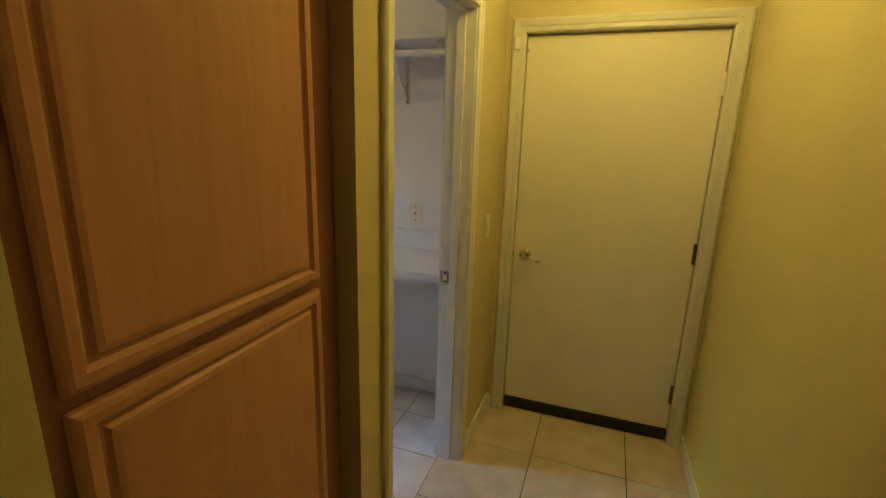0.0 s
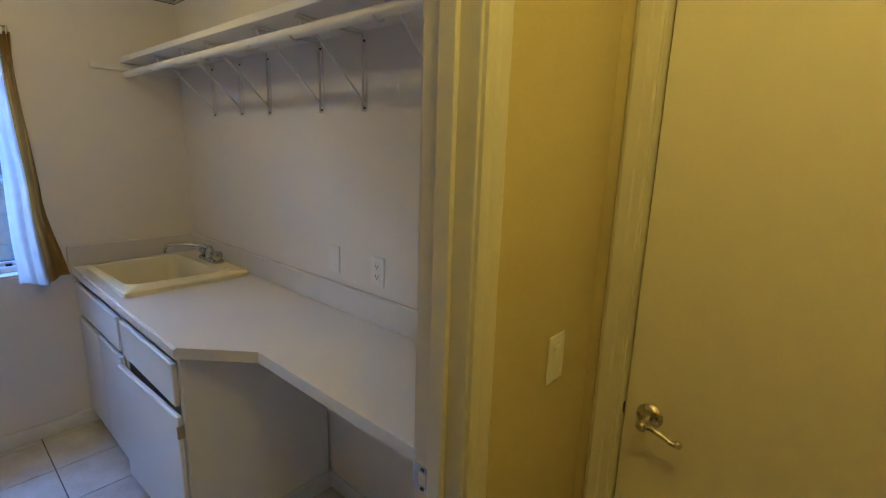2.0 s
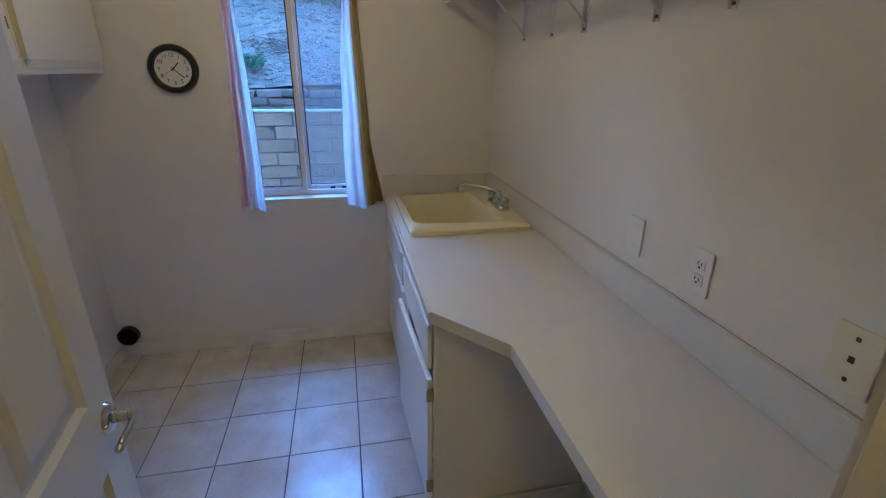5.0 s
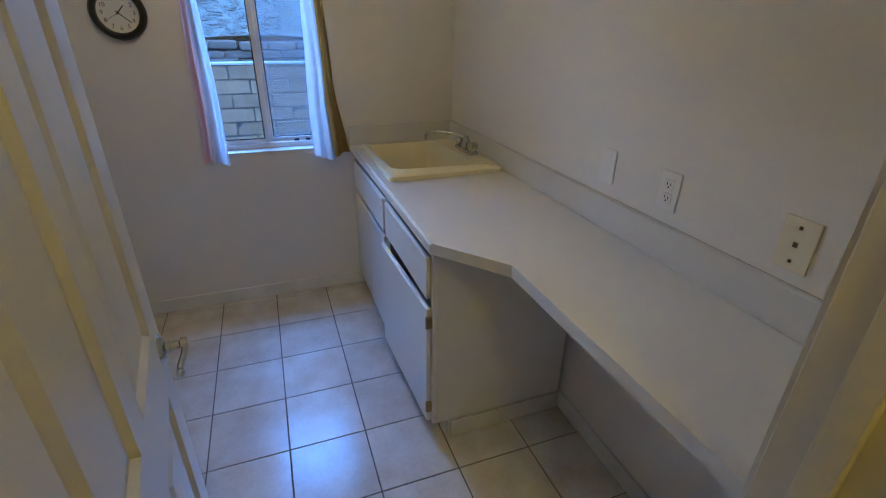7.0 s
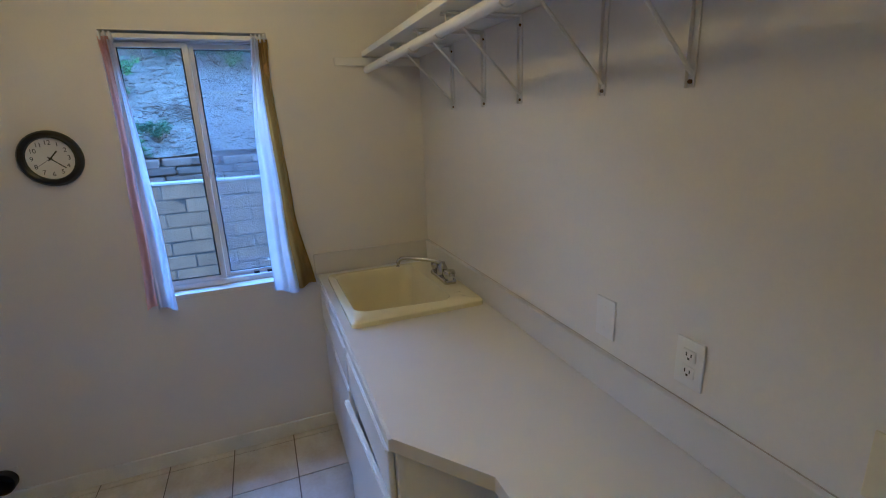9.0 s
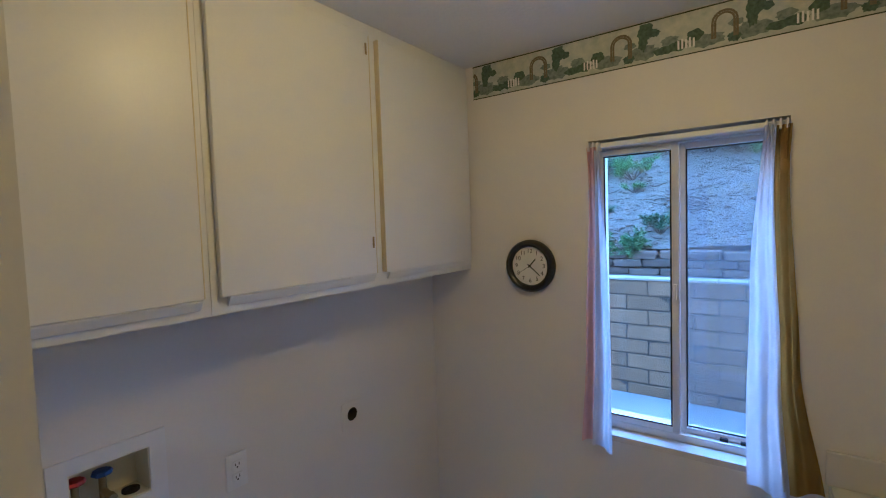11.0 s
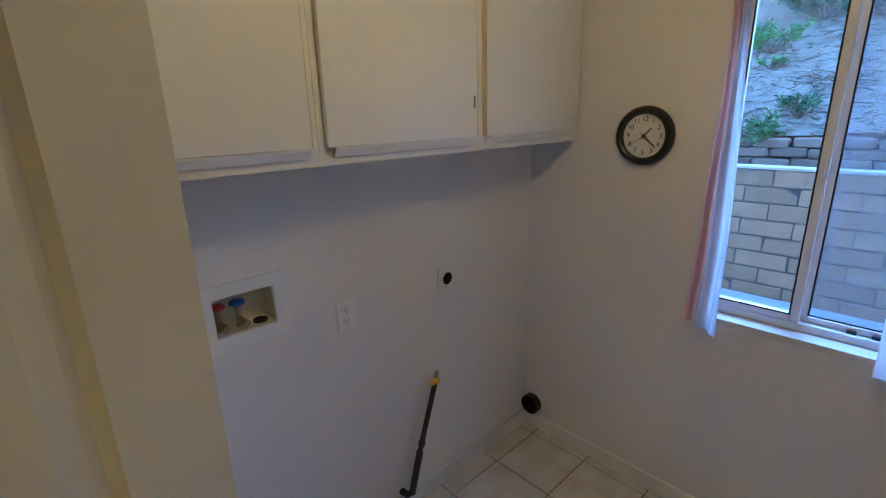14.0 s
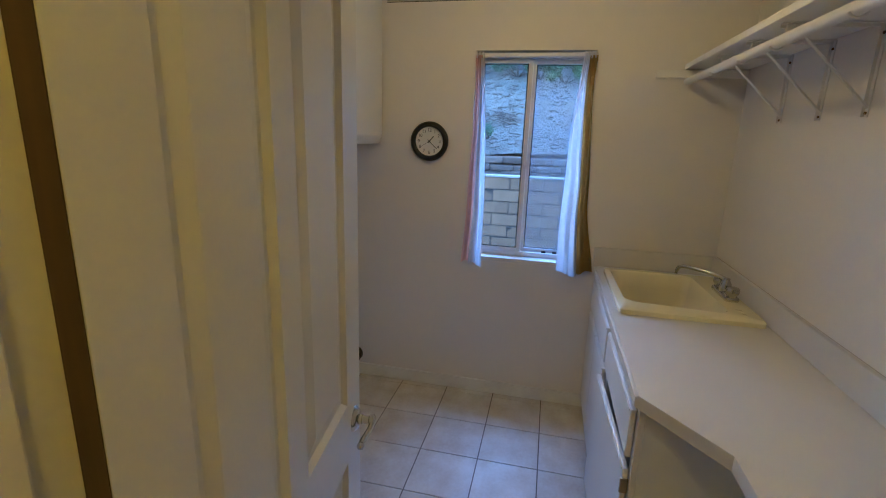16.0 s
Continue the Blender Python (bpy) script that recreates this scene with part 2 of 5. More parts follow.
# ---- mesh helpers ----
def box(bm, x0, x1, y0, y1, z0, z1, bevel=0.0, m=None):
    r = bmesh.ops.create_cube(bm, size=1.0)["verts"]
    bmesh.ops.scale(bm, vec=(abs(x1 - x0), abs(y1 - y0), abs(z1 - z0)), verts=r)
    bmesh.ops.translate(bm, vec=((x0 + x1) / 2, (y0 + y1) / 2, (z0 + z1) / 2), verts=r)
    if bevel:
        e = list({e for v in r for e in v.link_edges})
        out = bmesh.ops.bevel(bm, geom=e, offset=bevel, segments=2, affect="EDGES", profile=0.5)
        r = list({v for f in out["faces"] for v in f.verts} | {v for v in r if v.is_valid})
    if m is not None:
        bmesh.ops.transform(bm, matrix=m, verts=[v for v in r if v.is_valid])
    return r


def rod(bm, a, b, r, seg=16, r2=None):
    a, b = Vector(a), Vector(b)
    d = b - a
    out = bmesh.ops.create_cone(bm, cap_ends=True, segments=seg, radius1=r, radius2=r if r2 is None else r2, depth=d.length)["verts"]
    bmesh.ops.transform(bm, matrix=Matrix.Translation((a + b) / 2) @ d.to_track_quat("Z", "Y").to_matrix().to_4x4(), verts=out)
    return out


def ball(bm, c, r, squash=(1, 1, 1), seg=14):
    out = bmesh.ops.create_uvsphere(bm, u_segments=seg, v_segments=max(6, seg // 2), radius=r)["verts"]
    bmesh.ops.scale(bm, vec=squash, verts=out)
    bmesh.ops.translate(bm, vec=c, verts=out)
    return out


def sweep(bm, pts, r, seg=12):
    """A round tube along a line of points."""
    pts = [Vector(p) for p in pts]
    rings = []
    for i, p in enumerate(pts):
        d = (pts[min(i + 1, len(pts) - 1)] - pts[max(i - 1, 0)]).normalized()
        q = d.to_track_quat("Z", "Y").to_matrix()
        rings.append([bm.verts.new(p + q @ Vector((r * math.cos(2 * math.pi * k / seg), r * math.sin(2 * math.pi * k / seg), 0))) for k in range(seg)])
    for a, b in zip(rings, rings[1:]):
        for k in range(seg):
            bm.faces.new((a[k], a[(k + 1) % seg], b[(k + 1) % seg], b[k]))
    bm.faces.new(rings[0][::-1])
    bm.faces.new(rings[-1])


def lathe(bm, profile, m, seg=40):
    """A turned shape: (radius, height) pairs round the z axis, then placed by m."""
    rings = []
    for r, h in profile:
        rings.append([bm.verts.new(m @ Vector((max(r, 1e-4) * math.cos(2 * math.pi * k / seg), max(r, 1e-4) * math.sin(2 * math.pi * k / seg), h))) for k in range(seg)])
    for a, b in zip(rings, rings[1:]):
        for k in range(seg):
            bm.faces.new((a[k], a[(k + 1) % seg], b[(k + 1) % seg], b[k]))


def holed_plate(bm, u0, u1, v0, v1, cu, cv, r, d0, d1, put, seg=32):
    """A flat plate with a round hole; put(u, v, d) gives the place."""
    sq, ci = [], []
    for k in range(seg):
        a = 2 * math.pi * k / seg
        c, s = math.cos(a), math.sin(a)
        ks = min((u1 - cu) / c if c > 1e-9 else (u0 - cu) / c if c < -1e-9 else 9, (v1 - cv) / s if s > 1e-9 else (v0 - cv) / s if s < -1e-9 else 9)
        sq.append((cu + ks * c, cv + ks * s))
        ci.append((cu + r * c, cv + r * s))
    A, B = [bm.verts.new(put(u, v, d1)) for u, v in sq], [bm.verts.new(put(u, v, d1)) for u, v in ci]
    C, D = [bm.verts.new(put(u, v, d0)) for u, v in sq], [bm.verts.new(put(u, v, d0)) for u, v in ci]
    for k in range(seg):
        j = (k + 1) % seg
        bm.faces.new((A[k], A[j], B[j], B[k]))
        bm.faces.new((C[k], C[j], A[j], A[k]))
        bm.faces.new((B[k], B[j], D[j], D[k]))


def mesh_of(name, bm, material, smooth=False):
    me = bpy.data.meshes.new(name)
    bmesh.ops.recalc_face_normals(bm, faces=bm.faces)
    bm.to_mesh(me)
    bm.free()
    if smooth:
        for p in me.polygons:
            p.use_smooth = True
        me.set_sharp_from_angle(angle=radians(38))
    for q in material if isinstance(material, (list, tuple)) else [material]:
        me.materials.append(q)
    return me


def thing(name, label, category, group="", kind="", at=(0, 0, 0)):
    ob = new(name)
    ob.location = at
    ob.empty_display_size = 0.05
    return tagged(ob, label, category, group, kind)


def part(name, bm, material, parent, label="", smooth=False):
    ob = new(name, mesh_of(name, bm, material, smooth))
    ob.parent = parent
    if not parent.parent:
        ob.matrix_parent_inverse = Matrix.Translation(-Vector(parent.location))
    if label:
        ob["label"] = label
    return ob


def solid(name, bm, material, label, category, kind="structure", group="", smooth=False):
    return tagged(new(name, mesh_of(name, bm, material, smooth)), label, category, group, kind)


def boxes(*bs, bevel=0.0):
    bm = bmesh.new()
    for b in bs:
        box(bm, *b, bevel=bevel)
    return bm


# ---- the large structure ----
XW, YL, YR = -2.835, 0.49, 2.672      # window wall, washer wall, counter wall
XH, XP, XR = -0.235, -0.355, 0.83     # hall side and laundry side of the partition, far hall wall
CEIL = 2.49
OY0, OY1, OZ = 1.372, 2.157, 2.062    # laundry doorway, rough
WY0, WY1, WZ0, WZ1 = 1.290, 1.937, 0.905, 2.084

solid("floor", boxes((XW - 0.15, XR + 0.12, -2.6, YR + 0.12, -0.12, -0.004)), M_GROUT, "dark grout bed under the floor tiles", "floor")
solid("ceiling", boxes((XW - 0.15, XR + 0.12, -2.6, YR + 0.12, CEIL, CEIL + 0.12)), M_CEIL, "flat off-white painted ceiling with fine texture", "ceiling")
DY, DZ, DR = 0.548, 0.148, 0.055      # dryer vent
solid("wall_window", boxes(
    (XW - 0.15, XW, WY1, YR, 0, CEIL), (XW - 0.15, XW, WY0, WY1, WZ1, CEIL), (XW - 0.15, XW, WY0, WY1, 0, WZ0),
    (XW - 0.15, XW, DY + DR, WY0, 0, CEIL), (XW - 0.15, XW, YL, DY + DR, DZ + DR, CEIL), (XW - 0.15, XW, YL, DY + DR, 0, DZ - DR)),
    M_WHITE, "off-white painted wall with a window opening", "wall")
BX0, BX1, BZ0, BZ1 = -1.508, -1.325, 1.063, 1.188   # washer box
HX, HZ, HR = -2.258, 1.010, 0.027                    # round cable hole
solid("wall_washer", boxes(
    (XW - 0.15, HX - 0.04, YL - 0.12, YL, 0, CEIL), (HX - 0.04, HX + 0.04, YL - 0.12, YL, HZ + 0.04, CEIL), (HX - 0.04, HX + 0.04, YL - 0.12, YL, 0, HZ - 0.04),
    (HX + 0.04, BX0, YL - 0.12, YL, 0, CEIL), (BX0, BX1, YL - 0.12, YL, BZ1, CEIL), (BX0, BX1, YL - 0.12, YL, 0, BZ0), (BX1, -0.90, YL - 0.12, YL, 0, CEIL)),
    M_WHITE, "off-white painted wall behind the washer hookups", "wall")
solid("wall_counter", boxes((XW - 0.15, -0.295, YR, YR + 0.12, 0, CEIL)), M_WHITE, "off-white painted wall above the counter", "wall")
solid("wall_closet", boxes((-0.95, -0.90, YL - 0.12, 1.235, 0, CEIL), (-0.90, XP + 0.002, 1.203, 1.235, 0, CEIL), (-0.90, XH - 0.06, 0.40, 0.517, 0, CEIL)),
      M_WHITE, "white wall boxing in the pantry closet", "wall")
solid("wall_partition_laundry", boxes((XP, -0.295, 1.236, OY0, 0, CEIL), (XP, -0.295, OY0, OY1, OZ, CEIL), (XP, -0.295, OY1, YR, 0, CEIL)),
      M_WHITE, "off-white painted wall around the laundry doorway", "wall")
solid("wall_partition_hall", boxes((-0.295, XH, -2.6, 0.52, 0, CEIL), (-0.295, XH, 0.52, 1.20, 2.30, CEIL), (-0.295, XH, 1.20, OY0, 0, CEIL),
                                   (-0.295, XH, OY0, OY1, OZ, CEIL), (-0.295, XH, OY1, YR, 0, CEIL)),
      M_YELLOW, "yellow painted hall wall with a doorway and a pantry niche", "wall")
EX0, EX1, EZ = -0.152, 0.767, 2.066   # end door, rough
solid("wall_hall_end", boxes((-0.295, EX0, YR, YR + 0.12, 0, CEIL), (EX0, EX1, YR, YR + 0.12, EZ, CEIL), (EX1, XR, YR, YR + 0.12, 0, CEIL)),
      M_YELLOW, "yellow painted wall around the end door", "wall")
solid("wall_hall_far", boxes((XR, XR + 0.12, -2.6, YR + 0.12, 0, CEIL)), M_YELLOW, "yellow painted hall wall with slight scuffs", "wall")
solid("wall_hall_back", boxes((-0.295, XR, -2.72, -2.6, 0, CEIL)), M_YELLOW, "yellow painted wall closing the hall", "wall")
solid("wall_garage", boxes((-0.4, XR + 0.2, YR + 0.30, YR + 0.4, 0, CEIL)), M_WHITE, "plain wall behind the closed end door", "wall")

# trim: jambs, casings, baseboards
solid("trim_laundry_jamb", boxes((XP - 0.001, XH + 0.001, OY0, OY0 + 0.018, 0, OZ), (XP - 0.001, XH + 0.001, OY1 - 0.018, OY1, 0, OZ),
                                 (XP - 0.001, XH + 0.001, OY0 + 0.018, OY1 - 0.018, OZ - 0.018, OZ),
                                 (-0.312, -0.275, OY0 + 0.018, OY0 + 0.030, 0, OZ - 0.018), (-0.312, -0.275, OY1 - 0.030, OY1 - 0.018, 0, OZ - 0.018),
                                 (-0.312, -0.275, OY0 + 0.030, OY1 - 0.030, OZ - 0.030, OZ - 0.018), bevel=0.0025),
      M_TRIM, "white painted door jamb with door stops", "door jamb")


def casing(name, label, put, a0, a1, top, w=0.062):
    """Moulded casing on three sides of an opening; put(a, z, d) gives the place, d is proud of the wall."""
    prof = [(0.0, 0.0), (0.0, 0.009), (0.006, 0.012), (0.022, 0.012), (0.028, 0.016), (w - 0.012, 0.018), (w - 0.004, 0.014), (w, 0.010), (w, 0.0)]
    bm = bmesh.new()
    paths = [((a0, 0), (-1, 0)), ((a0, top), (-1, 1)), ((a1, top), (1, 1)), ((a1, 0), (1, 0))]
    rings = [[bm.verts.new(put(p[0] + s[0] * u, p[1] + s[1] * u, d)) for u, d in prof] for p, s in paths]
    for r, q in zip(rings, rings[1:]):
        for i in range(len(prof) - 1):
            bm.faces.new((r[i], r[i + 1], q[i + 1], q[i]))
    bm.faces.new(rings[0])
    bm.faces.new(rings[-1])
    return solid(name, bm, M_TRIM, label, "door casing")


casing("trim_laundry_casing_hall", "white moulded casing around the laundry doorway", lambda a, z, d: (XH + d, a, z), OY0 + 0.012, OY1 - 0.012, OZ - 0.012)
casing("trim_laundry_casing_inside", "white moulded casing on the laundry side", lambda a, z, d: (XP - d, a, z), OY0 + 0.012, OY1 - 0.012, OZ - 0.012)
casing("trim_end_casing", "cream moulded casing around the end door", lambda a, z, d: (a, YR - d, z), EX0 + 0.012, EX1 - 0.012, EZ - 0.012)
solid("trim_end_jamb", boxes((EX0, EX0 + 0.016, YR - 0.001, YR + 0.119, 0, EZ), (EX1 - 0.016, EX1, YR - 0.001, YR + 0.119, 0, EZ),
                             (EX0 + 0.016, EX1 - 0.016, YR - 0.001, YR + 0.119, EZ - 0.016, EZ), bevel=0.002), M_TRIM, "cream painted jamb of the end door", "door jamb")


def baseboard(name, *runs):
    bm = bmesh.new()
    for r in runs:
        box(bm, *r, 0.0, 0.082, bevel=0.004)
    return solid(name, bm, M_TRIM_DIRT, "white painted baseboard with scuffs and dirty top edge", "baseboard")


baseboard("baseboard_window", (XW, XW + 0.013, YL + 0.014, 2.10))
baseboard("baseboard_washer", (XW + 0.001, -0.951, YL, YL + 0.013))
baseboard("baseboard_counter", (-1.418, XP - 0.001, YR - 0.013, YR))
baseboard("baseboard_partition", (XP - 0.013, XP, OY1 + 0.055, YR - 0.014))
baseboard("baseboard_hall_far", (XR - 0.013, XR, -2.59, YR - 0.001))
baseboard("baseboard_hall_near", (XH, XH + 0.013, OY1 + 0.052, YR - 0.014), (XH, XH + 0.013, 1.203, OY0 - 0.054), (XH, XH + 0.013, -2.59, 0.518))
baseboard("baseboard_hall_end", (XH + 0.001, EX0 - 0.052, YR - 0.013, YR))

# ---- window ----
win = thing("window_1", "aluminium sliding window with a screened half", "window", kind="structure", at=(XW - 0.1, 1.61, WZ0))
fx0, fx1 = XW - 0.125, XW - 0.075
bm = boxes((fx0, fx1, WY0, WY1, WZ1 - 0.034, WZ1), (fx0, fx1, WY0, WY1, WZ0 + 0.004, WZ0 + 0.034), (fx0, fx1, WY0, WY0 + 0.022, WZ0 + 0.034, WZ1 - 0.034),
           (fx0, fx1, WY1 - 0.022, WY1, WZ0 + 0.034, WZ1 - 0.034), bevel=0.003)
part("window_frame", bm, M_ALU, win)
MY = 1.600
bm = boxes((fx0 + 0.03, fx1 + 0.006, MY - 0.020, MY + 0.006, WZ0 + 0.036, WZ1 - 0.036), (fx0 + 0.03, fx1 + 0.006, WY0 + 0.023, WY0 + 0.040, WZ0 + 0.036, WZ1 - 0.036),
           (fx0 + 0.03, fx1 + 0.006, WY0 + 0.040, MY - 0.020, WZ0 + 0.036, WZ0 + 0.058), (fx0 + 0.03, fx1 + 0.006, WY0 + 0.040, MY - 0.020, WZ1 - 0.056, WZ1 - 0.036), bevel=0.002)
sash = part("sliding_sash", bm, M_ALU, win, "narrow aluminium sliding sash")
part("pane", boxes((fx0 + 0.044, fx0 + 0.047, WY0 + 0.036, MY - 0.016, WZ0 + 0.052, WZ1 - 0.05)), M_GLASS, sash).visible_shadow = False
part("latch", boxes((fx1 + 0.006, fx1 + 0.016, MY - 0.014, MY - 0.002, 1.46, 1.52), bevel=0.002), M_ALU, sash, "small sash latch")
bm = boxes((fx0 + 0.002, fx0 + 0.026, MY - 0.004, MY + 0.024, WZ0 + 0.036, WZ1 - 0.036), (fx0 + 0.002, fx0 + 0.026, WY1 - 0.040, WY1 - 0.023, WZ0 + 0.036, WZ1 - 0.036),
           (fx0 + 0.002, fx0 + 0.026, MY + 0.024, WY1 - 0.040, WZ0 + 0.036, WZ0 + 0.056), (fx0 + 0.002, fx0 + 0.026, MY + 0.024, WY1 - 0.040, WZ1 - 0.056, WZ1 - 0.036), bevel=0.002)
fixed = part("fixed_sash", bm, M_ALU, win, "narrow aluminium fixed sash")
part("pane", boxes((fx0 + 0.012, fx0 + 0.015, MY + 0.020, WY1 - 0.036, WZ0 + 0.052, WZ1 - 0.05)), M_GLASS, fixed).visible_shadow = False
for y0, y1, x in ((WY0 + 0.0402, MY - 0.0202, fx1 + 0.0005), (MY + 0.0242, WY1 - 0.0402, fx0 + 0.018)):
    part("gasket", boxes((x, x + 0.004, y0, y0 + 0.005, WZ0 + 0.0582, WZ1 - 0.0582), (x, x + 0.004, y1 - 0.005, y1, WZ0 + 0.0582, WZ1 - 0.0582),
                         (x, x + 0.004, y0 + 0.005, y1 - 0.005, WZ0 + 0.0582, WZ0 + 0.0632), (x, x + 0.004, y0 + 0.005, y1 - 0.005, WZ1 - 0.0632, WZ1 - 0.0582)), M_RUBBER, win, "black glazing gasket")
part("screen", boxes((fx0 - 0.004, fx0 - 0.003, MY + 0.02, WY1 - 0.03, WZ0 + 0.05, WZ1 - 0.05)), M_SCREEN, win, "hazy insect screen").visible_shadow = False
part("roller_clip", boxes((fx1 - 0.024, fx1 - 0.012, 1.735, 1.762, WZ0 + 0.034, WZ0 + 0.046), (fx1 - 0.024, fx1 - 0.012, 1.80, 1.825, WZ0 + 0.034, WZ0 + 0.046), bevel=0.002), M_BLACK, win, "small black track clips")
part("window_sill", boxes((fx1, XW + 0.002, WY0 + 0.001, WY1 - 0.001, WZ0 - 0.02, WZ0 + 0.005), bevel=0.003), M_TRIM, win, "white painted sill lit by the window")
bm = boxes((XW - 0.06, XW - 0.012, WY0 + 0.003, WY1 - 0.003, WZ1 - 0.030, WZ1 - 0.010), bevel=0.004)
rail = tagged(new("curtain_rail", mesh_of("curtain_rail", bm, M_PLASTIC)), "white plastic curtain rail fixed inside the window head", "curtain rail")

# ---- curtains ----
def drape(bm, rows, x, folds, depth, seed, lean=0.0):
    """A hanging cloth; rows give height and both edges along the wall, from the gathered top to the loose hem."""
    rnd = random.Random(seed)
    ph = [rnd.uniform(0, 6.28) for _ in range(6)]
    nu, nv = 44, 40
    zt, zb = rows[0][0], rows[-1][0]
    net = []
    for j in range(nv + 1):
        v = j / nv
        z = zt + (zb - zt) * v
        k = next((i for i in range(len(rows) - 2) if z >= rows[i + 1][0]), len(rows) - 2)
        f = (rows[k][0] - z) / (rows[k][0] - rows[k + 1][0])
        f = f * f * (3 - 2 * f) * 0.4 + f * 0.6
        e0, e1 = (rows[k][i] + (rows[k + 1][i] - rows[k][i]) * f for i in (1, 2))
        line = []
        for i in range(nu + 1):
            u = i / nu
            wob = 0.10 * math.sin(3.2 * v + ph[3]) + 0.06 * math.sin(8 * v + ph[4])
            y = e0 + (e1 - e0) * (u + 0.05 * math.sin(6.28 * u + 4 * v + ph[2]) * (u - u * u) * 4) + 0.003 * math.sin(11 * v + ph[2])
            fold = math.sin(folds * math.pi * (u + wob * (u - u * u) * 3) + ph[0])
            fine = math.sin(2.7 * folds * math.pi * u + 5 * v + ph[5]) * max(0.0, 1 - 2.2 * v)
            d = depth * (0.55 + 0.75 * v) * fold + 0.35 * depth * fine + 0.006 * math.sin(5 * v + 4 * u + ph[1])
            hem = 0.012 * math.sin(5 * u + ph[1]) + 0.006 * fold if j == nv else 0.0
            line.append(bm.verts.new((x + d + lean * v, y, z + hem)))
        net.append(line)
    for a, b in zip(net, net[1:]):
        for i in range(nu):
            bm.faces.new((a[i], a[i + 1], b[i + 1], b[i]))
    bmesh.ops.solidify(bm, geom=list(bm.faces), thickness=0.0012)


def hooks(parent, y0, n, x):
    for k in range(n):
        bm = boxes((x - 0.045, x + 0.004, y0 + 0.018 * k, y0 + 0.007 + 0.018 * k, 2.042, 2.076), bevel=0.002)
        part("hook", bm, M_PLASTIC, parent, "white plastic curtain hook")


cur = thing("curtain", "faded terracotta curtain with a white sheer lining", "curtain", "window curtains", at=(XW + 0.012, 1.30, WZ1 - 0.03))
bm = bmesh.new(); drape(bm, [(2.056, 1.292, 1.336), (1.95, 1.298, 1.334), (1.57, 1.291, 1.350), (1.29, 1.284, 1.352), (0.872, 1.258, 1.345)], XW + 0.014, 3.4, 0.008, 1, 0.014)
part("curtain_cloth", bm, M_PINK, cur, "faded terracotta cloth", True)
bm = bmesh.new(); drape(bm, [(2.040, 1.322, 1.343), (1.93, 1.324, 1.346), (1.57, 1.328, 1.376), (1.29, 1.320, 1.381), (0.866, 1.308, 1.390)], XW + 0.032, 3.0, 0.008, 2, 0.020)
part("lining", bm, M_SHEER, cur, "translucent white sheer lining", True)
hooks(cur, 1.294, 3, XW + 0.016)
cur2 = thing("curtain", "ochre curtain with a white sheer lining", "curtain", "window curtains", at=(XW + 0.012, 1.92, WZ1 - 0.03))
bm = bmesh.new(); drape(bm, [(2.056, 1.893, 1.940), (1.95, 1.898, 1.936), (1.57, 1.900, 1.950), (1.28, 1.905, 1.966), (0.872, 1.922, 2.030)], XW + 0.016, 3.2, 0.009, 3, 0.016)
part("curtain_cloth", bm, M_OCHRE, cur2, "ochre brown cloth", True)
bm = bmesh.new(); drape(bm, [(2.056, 1.868, 1.900), (1.95, 1.862, 1.897), (1.57, 1.830, 1.902), (1.28, 1.827, 1.916), (0.864, 1.824, 1.940)], XW + 0.036, 3.4, 0.009, 4, 0.022)
part("lining", bm, M_SHEER, cur2, "translucent white sheer lining", True)
bm = bmesh.new(); ball(bm, (XW + 0.034, 1.922, 1.925), 0.016, (0.7, 0.8, 1.5)); part("knot", bm, M_OCHRE, cur2, "knotted ochre cloth", True)
hooks(cur2, 1.872, 4, XW + 0.020)

